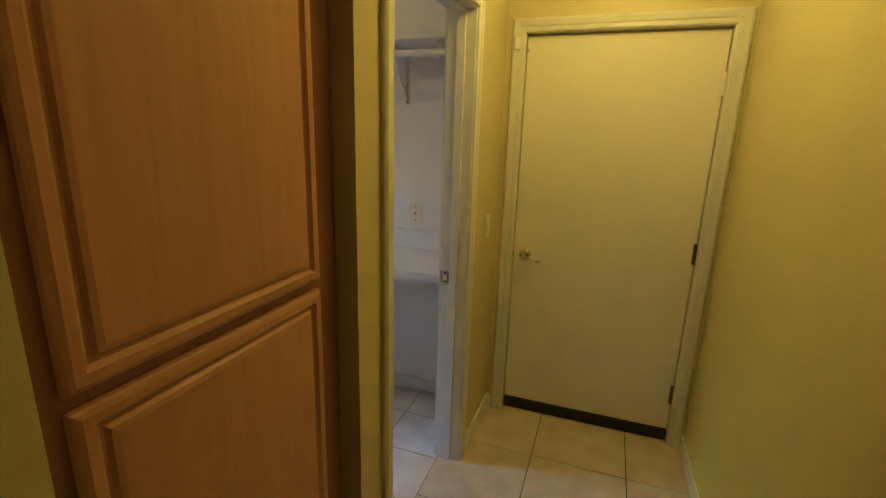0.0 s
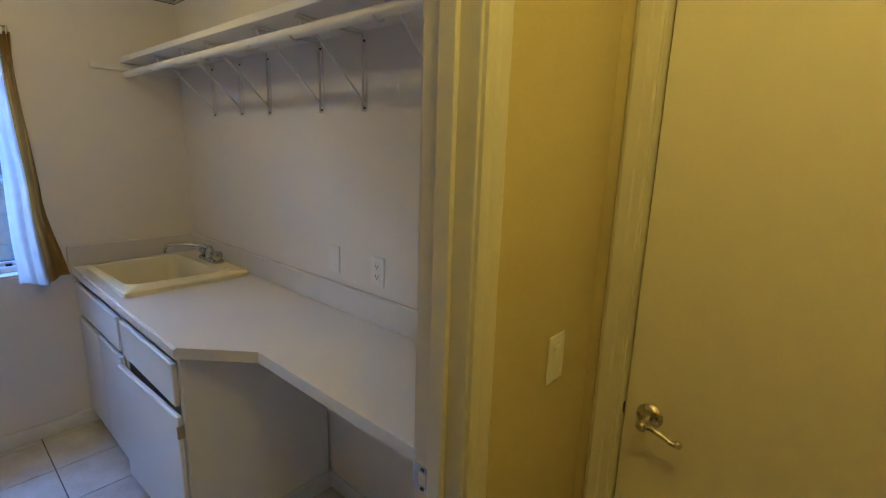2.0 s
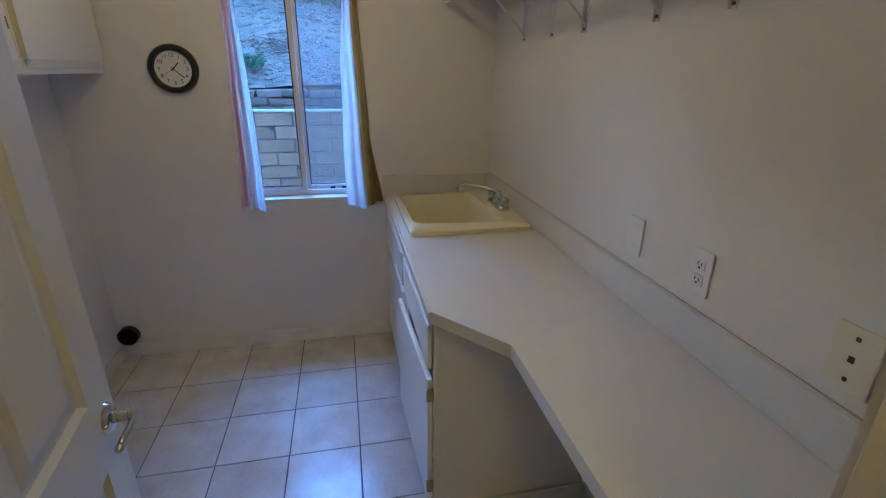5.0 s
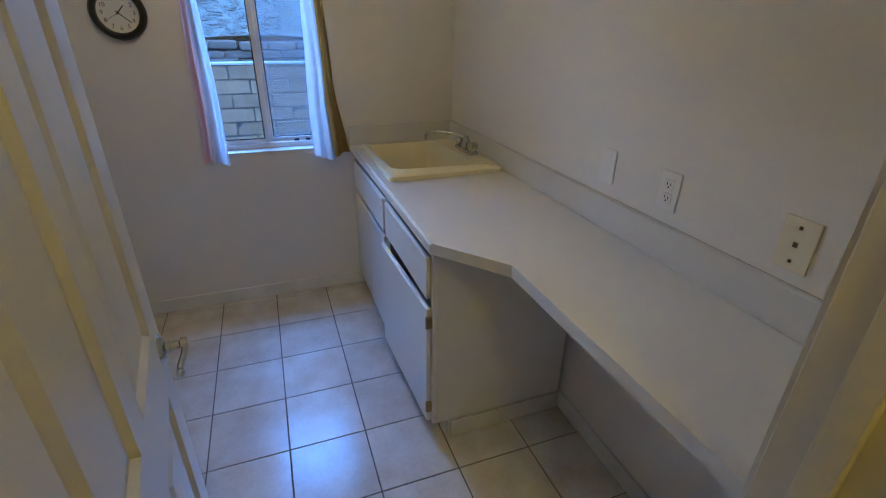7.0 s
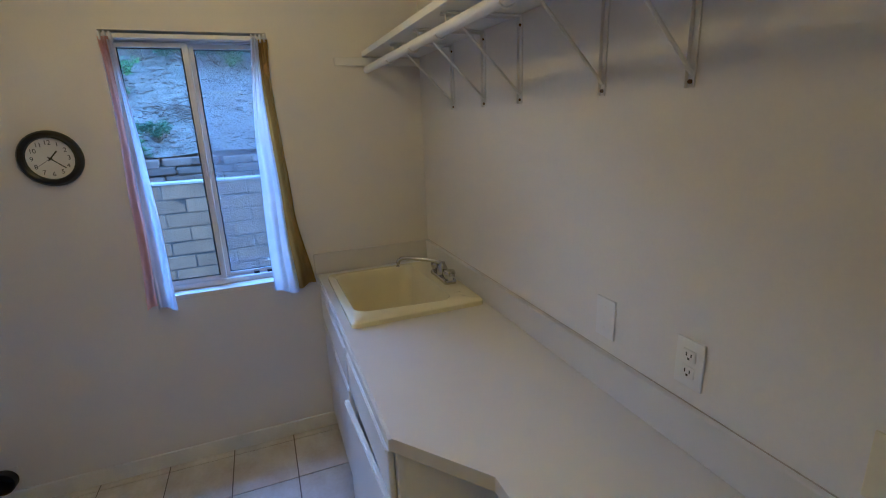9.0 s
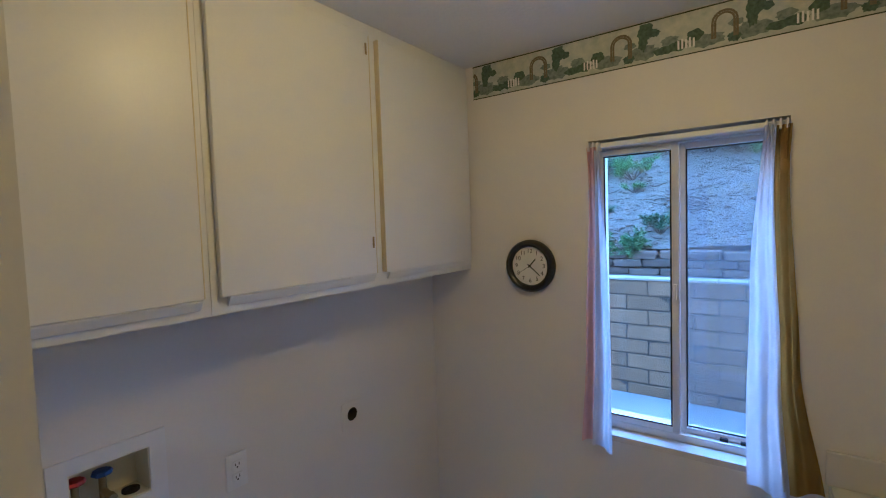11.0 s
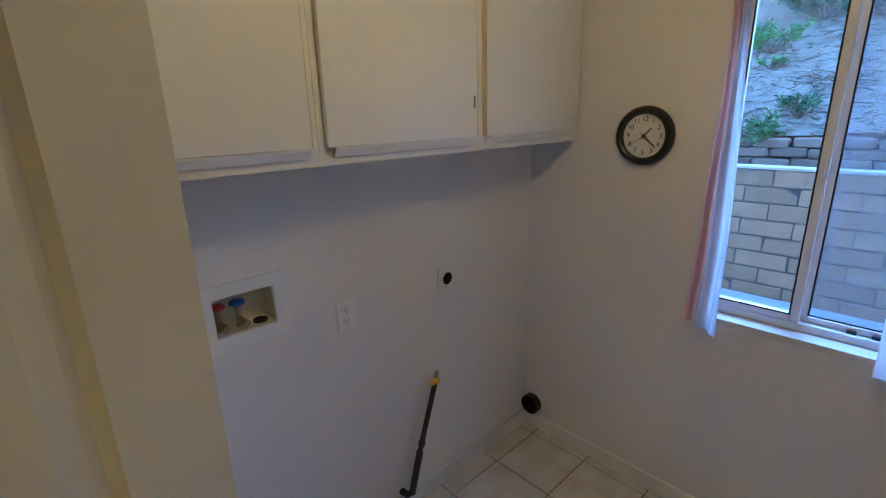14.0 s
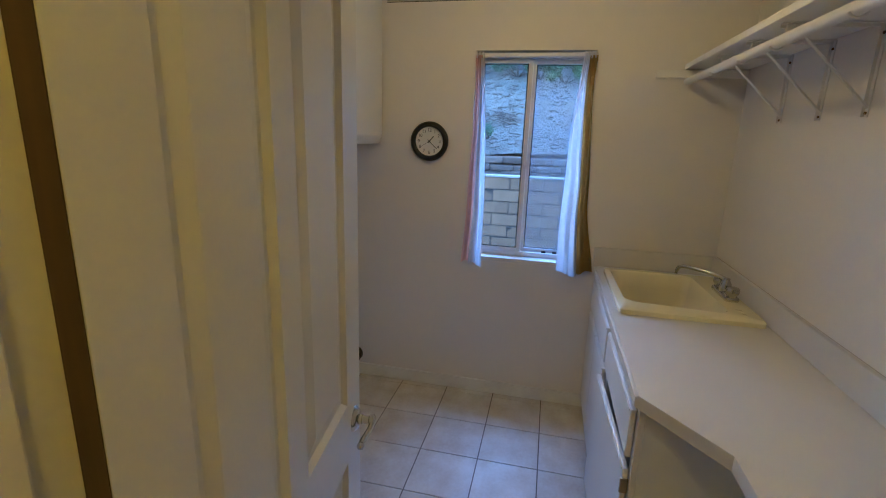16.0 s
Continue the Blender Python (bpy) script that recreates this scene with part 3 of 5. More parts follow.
# ---- wallpaper border ----
def border(name, put, length, mirror=1):
    b = thing(name, "wallpaper border with garden arches and dark edges", "wallpaper border", at=put(0, 2.34, 0))
    def slab(bm, u0, u1, z0, z1, d):
        c = [put(u, z, dd) for dd in (0, d) for u, z in ((u0, z0), (u1, z0), (u1, z1), (u0, z1))]
        vs = [bm.verts.new(p) for p in c]
        for f in ((0, 1, 2, 3), (4, 5, 6, 7), (0, 1, 5, 4), (1, 2, 6, 5), (2, 3, 7, 6), (3, 0, 4, 7)):
            bm.faces.new([vs[i] for i in f])
    def blob(bm, u, z, ru, rz, d, seed):
        r = random.Random(seed)
        n = 22
        ph = r.uniform(0, 6.28)
        vs = []
        for k in range(n):
            a = 2 * math.pi * k / n
            q = 1 + 0.10 * math.sin(5 * a + ph) + 0.10 * math.sin(11 * a + 2 * ph)
            zz = min(max(z + rz * q * math.sin(a), 2.345), 2.480)
            uu = min(max(u + ru * q * math.cos(a), 0.002), length - 0.002)
            vs.append(bm.verts.new(put(uu, zz, d)))
        c = bm.verts.new(put(min(max(u, 0.003), length - 0.003), z, d))
        for k in range(n):
            bm.faces.new((vs[k], vs[(k + 1) % n], c))
    bm = bmesh.new(); slab(bm, 0, length, 2.339, 2.4875, 0.0012); part("paper", bm, M_BORDER, b)
    bm = bmesh.new(); slab(bm, 0, length, 2.339, 2.3425, 0.002); slab(bm, 0, length, 2.4825, 2.4875, 0.002); part("edge_line", bm, M_BLINE, b, "dark green edge lines")
    cnt = [0]
    n = int(length / 0.335) + 2
    for k in range(n):
        u = 0.335 * k - 0.10
        for (du, z, ru, rz) in ((0.175, 2.452, 0.028, 0.032), (0.165, 2.420, 0.016, 0.035), (0.00, 2.400, 0.026, 0.020), (0.205, 2.440, 0.018, 0.014), (-0.055, 2.375, 0.030, 0.018), (0.115, 2.366, 0.020, 0.016), (0.235, 2.370, 0.034, 0.014)):
            if -0.02 < u + du < length + 0.02:
                cnt[0] += 1
                g = bmesh.new(); blob(g, u + du, z, ru, rz, 0.0024 + 0.00004 * (cnt[0] % 12), k * 17 + int(du * 1000)); part("tree", g, M_BGREEN, b, "dark green tree")
        for (du, z, ru, rz) in ((0.165, 2.378, 0.055, 0.026), (0.035, 2.374, 0.055, 0.022), (-0.08, 2.402, 0.028, 0.014), (0.25, 2.395, 0.022, 0.017), (0.120, 2.412, 0.022, 0.012)):
            if -0.02 < u + du < length + 0.02:
                cnt[0] += 1
                g = bmesh.new(); blob(g, u + du, z, ru, rz, 0.0016 + 0.00004 * (cnt[0] % 12), k * 31 + int(du * 1000) + 7); part("hedge", g, M_BBLUE, b, "slate green hedge")
        ar = bmesh.new()
        for rr in (0.036, 0.028):
            pts = [(u + 0.088 - rr, 2.372)] + [(u + 0.088 - rr * math.cos(math.pi * i / 10), 2.425 + rr * 0.95 * math.sin(math.pi * i / 10)) for i in range(11)] + [(u + 0.088 + rr, 2.368)]
            for (a, za), (c, zc) in zip(pts, pts[1:]):
                if min(a, c) < 0.004 or max(a, c) > length - 0.004:
                    continue
                w = 0.0036
                dx, dz = c - a, zc - za
                ln = math.hypot(dx, dz)
                nx, nz = -dz / ln * w, dx / ln * w
                ar.faces.new([ar.verts.new(put(p, q, 0.0031 + (0.0001 if rr > 0.03 else 0))) for p, q in ((a + nx, za + nz), (c + nx, zc + nz), (c - nx, zc - nz), (a - nx, za - nz))])
        if ar.faces:
            part("arch", ar, M_BARCH, b, "brown garden arch")
        for f in range(5):
            u0 = u - 0.055 + 0.012 * f
            if 0.004 < u0 < length - 0.02:
                bm = bmesh.new(); slab(bm, u0, u0 + 0.006, 2.362, 2.392 + 0.004 * (f % 2), 0.0034); part("picket", bm, M_FACE, b, "pale fence picket")
    return b


border("wallpaper_border", lambda u, z, d: (XW + d, 0.765 + u, z), YR - 0.765 - 0.001)
border("wallpaper_border", lambda u, z, d: (XW + 0.003 + u, YR - d, z), 2.47)

# ---- wall cabinets ----
CF, CB = 0.725, 1.559     # front of the frame, underside
def wall_cabinet(x0, x1, doors):
    c = thing("wall_cabinet", "white painted wall cabinet hung up to the ceiling", "cabinet", "laundry wall cabinets", at=((x0 + x1) / 2, YL, CB))
    part("body", boxes((x0, x1, YL + 0.001, CF - 0.02, CB + 0.022, CB + 0.04), (x0, x0 + 0.018, YL + 0.001, CF - 0.02, CB + 0.04, CEIL - 0.002), (x1 - 0.018, x1, YL + 0.001, CF - 0.02, CB + 0.04, CEIL - 0.002),
                       (x0 + 0.018, x1 - 0.018, YL + 0.001, YL + 0.008, CB + 0.04, CEIL - 0.002)), M_CAB, c)
    fr = [(x0, x1, CF - 0.02, CF, CB, CB + 0.045), (x0, x1, CF - 0.02, CF, CEIL - 0.075, CEIL - 0.002), (x0, x0 + 0.035, CF - 0.02, CF, CB + 0.045, CEIL - 0.075), (x1 - 0.035, x1, CF - 0.02, CF, CB + 0.045, CEIL - 0.075)]
    for a, b2 in zip(doors, doors[1:]):
        fr.append((a[1] - 0.02, b2[0] + 0.02, CF - 0.02, CF, CB + 0.045, CEIL - 0.075))
    part("face_frame", boxes(*fr), M_CAB, c)
    for a, b2, hinge in doors:
        bm = bmesh.new()
        box(bm, a, b2, CF + 0.002, CF + 0.020, CB + 0.047, CEIL - 0.048, bevel=0.003)
        d = part("door", bm, M_CAB, c, "flat white painted door")
        e = a if hinge < 0 else b2
        part("edge_strip", boxes((e - 0.0013 - 0.001 * hinge, e + 0.0013 - 0.001 * hinge, CF + 0.0006, CF + 0.0212, CB + 0.050, CEIL - 0.052)), M_EDGE, d, "bare yellowish wood edge")
        bm = bmesh.new()
        prof = [(CF + 0.002, CB + 0.0465), (CF + 0.0195, CB + 0.0465), (CF + 0.0185, CB + 0.042), (CF + 0.007, CB + 0.021), (CF + 0.002, CB + 0.021)]
        ends = [[bm.verts.new((x, y, z)) for y, z in prof] for x in (a + 0.006, b2 - 0.022)]
        for k in range(5):
            bm.faces.new((ends[0][k], ends[0][(k + 1) % 5], ends[1][(k + 1) % 5], ends[1][k]))
        bm.faces.new(ends[0]); bm.faces.new(ends[1][::-1])
        part("lower_pull", bm, M_CAB, d, "undercut finger pull")
        if hinge < 0 and a < -2:
            for z in (1.70, 2.37):
                part("hinge", boxes((a + 0.012, a + 0.020, CF + 0.0205, CF + 0.023, z, z + 0.04), bevel=0.001), M_BRASS, d, "small brass hinge knuckle")
    return c


wall_cabinet(-2.834, -1.587, [(-2.812, -2.226, 1), (-2.180, -1.606, -1)])
wall_cabinet(-1.586, -0.952, [(-1.562, -0.985, -1)])

# ---- base cabinets, counter, sink ----
def base_cabinet(x0, x1, fronts, label):
    c = thing("base_cabinet", label, "cabinet", "laundry base cabinets", at=((x0 + x1) / 2, 2.37, 0))
    part("side_panel", boxes((x0, x0 + 0.018, 2.085, YR - 0.014, 0.085, 0.872)), M_CAB, c)
    part("side_panel", boxes((x1 - 0.018, x1, 2.085, YR - 0.014, 0.085, 0.872)), M_CAB, c)
    part("bottom", boxes((x0 + 0.018, x1 - 0.018, 2.105, YR - 0.014, 0.085, 0.103)), M_CAB, c)
    part("back", boxes((x0 + 0.018, x1 - 0.018, YR - 0.022, YR - 0.014, 0.103, 0.872)), M_CAB, c)
    part("toe_kick", boxes((x0 + 0.002, x1 - 0.002, 2.135, YR - 0.016, 0.0, 0.085)), M_TRIM_DIRT, c, "scuffed recessed toe kick")
    part("face_frame", boxes((x0, x0 + 0.03, 2.066, 2.0849, 0.085, 0.872), (x1 - 0.03, x1, 2.066, 2.0849, 0.085, 0.872), (x0 + 0.03, x1 - 0.03, 2.066, 2.0849, 0.835, 0.872),
                             (x0 + 0.03, x1 - 0.03, 2.066, 2.0849, 0.085, 0.108), bevel=0.0015), M_CAB, c)
    for name, a, b2, z0, z1, turn in fronts:
        bm = bmesh.new()
        box(bm, a, b2, 2.046, 2.064, z0, z1, bevel=0.004)
        box(bm, a + 0.012, b2 - 0.012, 2.0435, 2.0455, z1 - 0.014, z1 - 0.004)
        if turn:
            piv = Vector((b2, 2.064, z0))
            bmesh.ops.transform(bm, matrix=Matrix.Translation(piv) @ Matrix.Rotation(radians(turn), 4, "Z") @ Matrix.Rotation(radians(0.7), 4, "Y") @ Matrix.Translation(-piv), verts=list(bm.verts))
        d = part(name, bm, M_CAB, c, "white painted %s front%s" % (name, " standing slightly ajar" if turn else ""))
        if turn:
            for z in (0.14, 0.545):
                part("hinge", boxes((b2 + 0.001, b2 + 0.012, 2.042, 2.066, z, z + 0.05), bevel=0.002), M_BRASS, d, "painted-over brass hinge")
    return c


base_cabinet(-2.070, -1.420, [("drawer", -2.045, -1.446, 0.668, 0.832, 0), ("door", -2.045, -1.446, 0.085, 0.630, 2.6)], "white painted base cabinet with a loose ajar door")
base_cabinet(-2.834, -2.071, [("drawer", -2.812, -2.088, 0.668, 0.832, 0), ("door", -2.812, -2.455, 0.085, 0.640, 0), ("door", -2.448, -2.088, 0.085, 0.640, 0)], "white painted sink base cabinet, closed")
side = tagged(new("side_panel_base", mesh_of("side_panel_base", boxes((-1.419, -1.407, 2.14, YR - 0.014, 0.0, 0.082), bevel=0.003), M_TRIM_DIRT)), "short white baseboard along the cabinet side", "baseboard", kind="structure")
side.name = "baseboard_cabinet"

SX0, SX1, SY0, SY1 = -2.705, -2.056, 2.080, 2.640
ctop = thing("worktop", "white laminate worktop with a mitred corner", "worktop", at=(-1.6, 2.35, 0.875))
bm = bmesh.new()
outer = [(XW + 0.001, YR - 0.001), (XW + 0.001, 2.040), (-1.392, 2.040), (-1.165, 2.221), (XP - 0.002, 2.221), (XP - 0.002, YR - 0.001)]
inner = [(SX0 + 0.02, SY0 + 0.02), (SX1 - 0.02, SY0 + 0.02), (SX1 - 0.02, SY1 - 0.02), (SX0 + 0.02, SY1 - 0.02)]
loops = []
for lp in (outer, inner):
    vs = [bm.verts.new((x, y, 0.915)) for x, y in lp]
    loops += [bm.edges.new((vs[i], vs[(i + 1) % len(vs)])) for i in range(len(vs))]
bmesh.ops.triangle_fill(bm, use_beauty=True, edges=loops)
ex = bmesh.ops.extrude_face_region(bm, geom=list(bm.faces))
bmesh.ops.translate(bm, vec=(0, 0, -0.040), verts=[v for v in ex["geom"] if isinstance(v, bmesh.types.BMVert)])
bmesh.ops.recalc_face_normals(bm, faces=bm.faces)
edge = [e for e in bm.edges if all(abs(v.co.z - 0.915) < 1e-5 for v in e.verts) and len(e.link_faces) == 2 and e.calc_face_angle(0) > 1 and all(v.co.y < 2.06 for v in e.verts) and not all(SX0 < v.co.x < SX1 for v in e.verts)]
bmesh.ops.bevel(bm, geom=edge, offset=0.009, segments=3, affect="EDGES")
part("top", bm, M_LAMINATE, ctop)
part("backsplash", boxes((XW + 0.020, XP - 0.002, YR - 0.020, YR - 0.0015, 0.9155, 1.026), bevel=0.004), M_LAMINATE, ctop, "low laminate backsplash with a dark caulk line")
part("side_splash", boxes((XW + 0.001, XW + 0.019, 2.032, YR - 0.0015, 0.9155, 1.026), bevel=0.004), M_LAMINATE, ctop, "low laminate splash on the window wall")
bm = boxes((XW + 0.02, XP - 0.002, YR - 0.004, YR - 0.001, 1.0262, 1.0278))
part("caulk", bm, M_CAULK, ctop, "dirty dark caulk line")

sink = thing("utility_sink", "bone coloured drop-in utility sink with scalloped rim", "sink", at=(-2.38, 2.36, 0.915))
def rrect(x0, x1, y0, y1, r, n=6):
    pts = []
    for cx, cy, a0 in ((x1 - r, y1 - r, 0), (x0 + r, y1 - r, 90), (x0 + r, y0 + r, 180), (x1 - r, y0 + r, 270)):
        pts += [(cx + r * math.cos(radians(a0 + 90 * i / n)), cy + r * math.sin(radians(a0 + 90 * i / n))) for i in range(n + 1)]
    return pts
bm = bmesh.new()
lv = [(SX0, SX1, SY0, SY1, 0.022, 0.9156), (SX0, SX1, SY0, SY1, 0.022, 0.934), (SX0 + 0.007, SX1 - 0.007, SY0 + 0.007, SY1 - 0.007, 0.022, 0.942), (SX0 + 0.028, SX1 - 0.030, SY0 + 0.028, SY1 - 0.128, 0.05, 0.942),
      (SX0 + 0.036, SX1 - 0.042, SY0 + 0.036, SY1 - 0.137, 0.05, 0.932), (SX0 + 0.045, SX1 - 0.055, SY0 + 0.045, SY1 - 0.148, 0.06, 0.86), (SX0 + 0.07, SX1 - 0.085, SY0 + 0.07, SY1 - 0.175, 0.07, 0.64), (SX0 + 0.12, SX1 - 0.14, SY0 + 0.12, SY1 - 0.22, 0.06, 0.620)]
rings = [[bm.verts.new((x - (0.040 * math.exp(-((y - SY0) / 0.14) ** 2) if i > 2 and x > -2.3 else 0.0), y, l[5] + (0.012 if i == 3 and x > -2.3 else 0.0))) for x, y in rrect(*l[:5])] for i, l in enumerate(lv)]
for a, b in zip(rings, rings[1:]):
    for k in range(len(a)):
        bm.faces.new((a[k], a[(k + 1) % len(a)], b[(k + 1) % len(b)], b[k]))
bm.faces.new(rings[-1])
part("basin", bm, M_SINK, sink, "", True)
bm = bmesh.new()
for x0 in (-2.17, -2.12):
    box(bm, x0, x0 + 0.035, SY1 - 0.112, SY1 - 0.062, 0.9421, 0.949, bevel=0.003)
part("soap_ledge", bm, M_SINK, sink, "moulded soap ledge", True)
part("drain", boxes((-2.41, -2.36, 2.24, 2.29, 0.6205, 0.626), bevel=0.002), M_CHROME, sink, "chrome drain")
fau = thing("faucet", "worn chrome sink faucet with two handles and swing spout", "faucet", at=(-2.40, 2.575, 0.9425))
bm = bmesh.new(); box(bm, -2.470, -2.270, 2.548, 2.608, 0.9425, 0.968, bevel=0.011); part("base", bm, M_CHROME, fau, "wide chrome base", True)
bm = bmesh.new(); lathe(bm, [(0.026, 0.964), (0.026, 0.985), (0.021, 1.004), (0.014, 1.018), (0.014, 1.026), (0.0, 1.030)], Matrix.Translation((-2.375, 2.578, 0)), 24); part("hub", bm, M_CHROME, fau, "turned spout hub", True)
bm = bmesh.new(); sweep(bm, [(-2.375, 2.578, 1.018), (-2.392, 2.552, 1.030), (-2.43, 2.500, 1.036), (-2.47, 2.444, 1.040), (-2.490, 2.416, 1.038), (-2.501, 2.402, 1.028), (-2.505, 2.396, 1.010), (-2.505, 2.396, 0.996)], 0.0095)
part("spout", bm, M_POLISH, fau, "curved chrome spout", True)
for hx, sx in ((-2.452, -1), (-2.290, 1)):
    bm = bmesh.new(); lathe(bm, [(0.021, 0.964), (0.021, 0.974), (0.027, 0.982), (0.029, 0.996), (0.024, 1.008), (0.0, 1.013)], Matrix.Translation((hx, 2.578, 0)), 14)
    box(bm, min(hx, hx + sx * 0.048), max(hx, hx + sx * 0.048), 2.568, 2.588, 0.988, 1.003, bevel=0.005)
    part("handle", bm, M_CHROME, fau, "chunky chrome handle", True)

# ---- shelf, brackets, rod ----
solid_shelf = tagged(new("shelf", mesh_of("shelf", boxes((XW + 0.001, XP - 0.003, 2.373, YR - 0.001, 1.987, 2.013), bevel=0.003), M_CAB)), "long white painted shelf on wall brackets", "shelf")
tagged(new("shelf_cleat", mesh_of("shelf_cleat", boxes((XW + 0.001, XW + 0.018, 2.235, YR - 0.003, 1.945, 1.984), bevel=0.003), M_CAB)), "white painted cleat under the shelf end", "cleat")
bm = bmesh.new(); rod(bm, (XW + 0.019, 2.390, 1.928), (XP - 0.003, 2.390, 1.928), 0.0175, 20)
tagged(new("hanging_rod", mesh_of("hanging_rod", bm, M_PLASTIC, True)), "white closet hanging rod under the shelf", "rod")
first = None
for bx in (-2.390, -2.085, -1.820, -1.417, -1.152, -0.760, -0.48):
    if first is None:
        first = thing("shelf_bracket", "white metal shelf bracket with a rod hook", "bracket", "shelf brackets", at=(bx, YR, 1.73))
        part("upright", boxes((bx - 0.008, bx + 0.008, YR - 0.004, YR - 0.0005, 1.715, 1.984), (bx - 0.008, bx - 0.006, YR - 0.014, YR - 0.004, 1.715, 1.984), bevel=0.0006), M_CAB, first)
        part("arm", boxes((bx - 0.008, bx + 0.008, 2.395, YR - 0.004, 1.981, 1.9845), (bx - 0.008, bx - 0.006, 2.395, YR - 0.004, 1.972, 1.981), bevel=0.0006), M_CAB, first)
        bm = bmesh.new(); rod(bm, (bx, 2.43, 1.978), (bx, YR - 0.003, 1.742), 0.0045, 8); part("brace", bm, M_CAB, first)
        bm = bmesh.new()
        sweep(bm, [(bx, 2.41, 1.980), (bx, 2.413, 1.950)] + [(bx, 2.392 + 0.0215 * math.cos(a), 1.928 + 0.0215 * math.sin(a)) for a in [0.1 - 0.28 * i for i in range(11)]], 0.0035, 8)
        part("rod_hook", bm, M_CAB, first, "curved rod hook", True)
        for zs in (1.727, 1.955):
            bm = bmesh.new(); rod(bm, (bx, YR - 0.008, zs), (bx, YR - 0.003, zs), 0.0045, 10)
            part("screw", bm, M_BROWN, first, "dark screw head", True)
        x_first = bx
    else:
        copy_thing(first, Matrix.Translation((bx, YR, 1.73)))

# ---- clock ----
clock = thing("wall_clock", "round wall clock with black rim and white face", "clock", at=(XW, 1.036, 1.582))
MC = Matrix.Translation((XW, 1.036, 1.582)) @ Matrix.Rotation(radians(90), 4, "Y") @ Matrix.Rotation(radians(90), 4, "Z")
bm = bmesh.new(); lathe(bm, [(0.0, 0.001), (0.112, 0.001), (0.114, 0.008), (0.112, 0.024), (0.104, 0.034), (0.094, 0.036), (0.086, 0.030), (0.083, 0.017)], MC, 64)
part("rim", bm, M_BLACK, clock, "glossy black plastic rim", True)
bm = bmesh.new(); lathe(bm, [(0.0, 0.016), (0.084, 0.016)], MC, 48); part("dial", bm, M_FACE, clock, "off-white paper dial")


def lettering(txt, size, m, material, parent, name="numeral", align="CENTER"):
    cu = bpy.data.curves.new("lettering", "FONT")
    cu.body, cu.size, cu.align_x, cu.align_y, cu.extrude = txt, size, align, "CENTER", 0.0003
    ob = bpy.data.objects.new("lettering", cu)
    scene.collection.objects.link(ob)
    bpy.context.view_layer.update()
    me = bpy.data.meshes.new_from_object(ob.evaluated_get(bpy.context.evaluated_depsgraph_get()))
    bpy.data.objects.remove(ob)
    me.transform(m)
    bm = bmesh.new(); bm.from_mesh(me)
    bpy.data.meshes.remove(me)
    return part(name, bm, material, parent)


FACE = Matrix.Translation((XW + 0.0168, 1.036, 1.582)) @ Matrix(((0, 0, 1, 0), (1, 0, 0, 0), (0, 1, 0, 0), (0, 0, 0, 1)))
for h in range(1, 13):
    a = radians(30 * h)
    lettering(str(h), 0.026, FACE @ Matrix.Translation((0.064 * math.sin(a), 0.064 * math.cos(a), 0)), M_SLOT, clock)
for nm, ang, ln, w, d in (("hour_hand", 42, 0.040, 0.0026, 0.002), ("minute_hand", 131, 0.062, 0.0020, 0.0035), ("second_hand", 237, 0.058, 0.0007, 0.005)):
    bm = bmesh.new(); box(bm, -w, w, -0.012, ln, d, d + 0.001)
    bmesh.ops.transform(bm, matrix=FACE @ Matrix.Rotation(radians(-ang), 4, "Z"), verts=list(bm.verts))
    part(nm, bm, M_SLOT, clock)
bm = bmesh.new(); lathe(bm, [(0.005, 0.0165), (0.005, 0.0235), (0.0, 0.024)], MC, 16); part("hub", bm, M_SLOT, clock)

# ---- washer hookups ----
wb = thing("washer_box", "recessed white washer supply box with two valves", "supply box", at=(-1.416, YL, 1.06))
bm = boxes((BX0 - 0.042, BX0, YL + 0.0005, YL + 0.005, BZ0 - 0.042, BZ1 + 0.04), (BX1, BX1 + 0.042, YL + 0.0005, YL + 0.005, BZ0 - 0.042, BZ1 + 0.04),
           (BX0, BX1, YL + 0.0005, YL + 0.005, BZ1, BZ1 + 0.04), (BX0, BX1, YL + 0.0005, YL + 0.005, BZ0 - 0.042, BZ0))
part("flange", bm, M_PLASTIC, wb, "white plastic flange")
part("recess", boxes((BX0 + 0.0005, BX0 + 0.003, YL - 0.085, YL, BZ0, BZ1), (BX1 - 0.003, BX1 - 0.0005, YL - 0.085, YL, BZ0, BZ1), (BX0, BX1, YL - 0.088, YL - 0.085, BZ0, BZ1),
                     (BX0 + 0.003, BX1 - 0.003, YL - 0.085, YL, BZ0 + 0.0005, BZ0 + 0.003), (BX0 + 0.003, BX1 - 0.003, YL - 0.085, YL, BZ1 - 0.003, BZ1 - 0.0005)), M_IVORY, wb)
for vx, mt, lab in ((-1.350, M_RED, "red"), (-1.410, M_BLUE, "blue")):
    bm = bmesh.new(); rod(bm, (vx, YL - 0.045, BZ0 + 0.003), (vx, YL - 0.045, BZ0 + 0.075), 0.009); rod(bm, (vx, YL - 0.05, BZ0 + 0.035), (vx - 0.004, YL - 0.006, BZ0 + 0.026), 0.009); rod(bm, (vx - 0.004, YL - 0.012, BZ0 + 0.027), (vx - 0.006, YL + 0.004, BZ0 + 0.024), 0.012)
    v = part("valve", bm, M_BRASS, wb, "brass hose valve", True)
    bm = bmesh.new(); lathe(bm, [(0, 0.0), (0.021, 0.001), (0.026, 0.006), (0.022, 0.013), (0, 0.014)], Matrix.Translation((vx, YL - 0.045, BZ0 + 0.075)), 8)
    part("valve_handle", bm, mt, v, lab + " plastic valve handle")
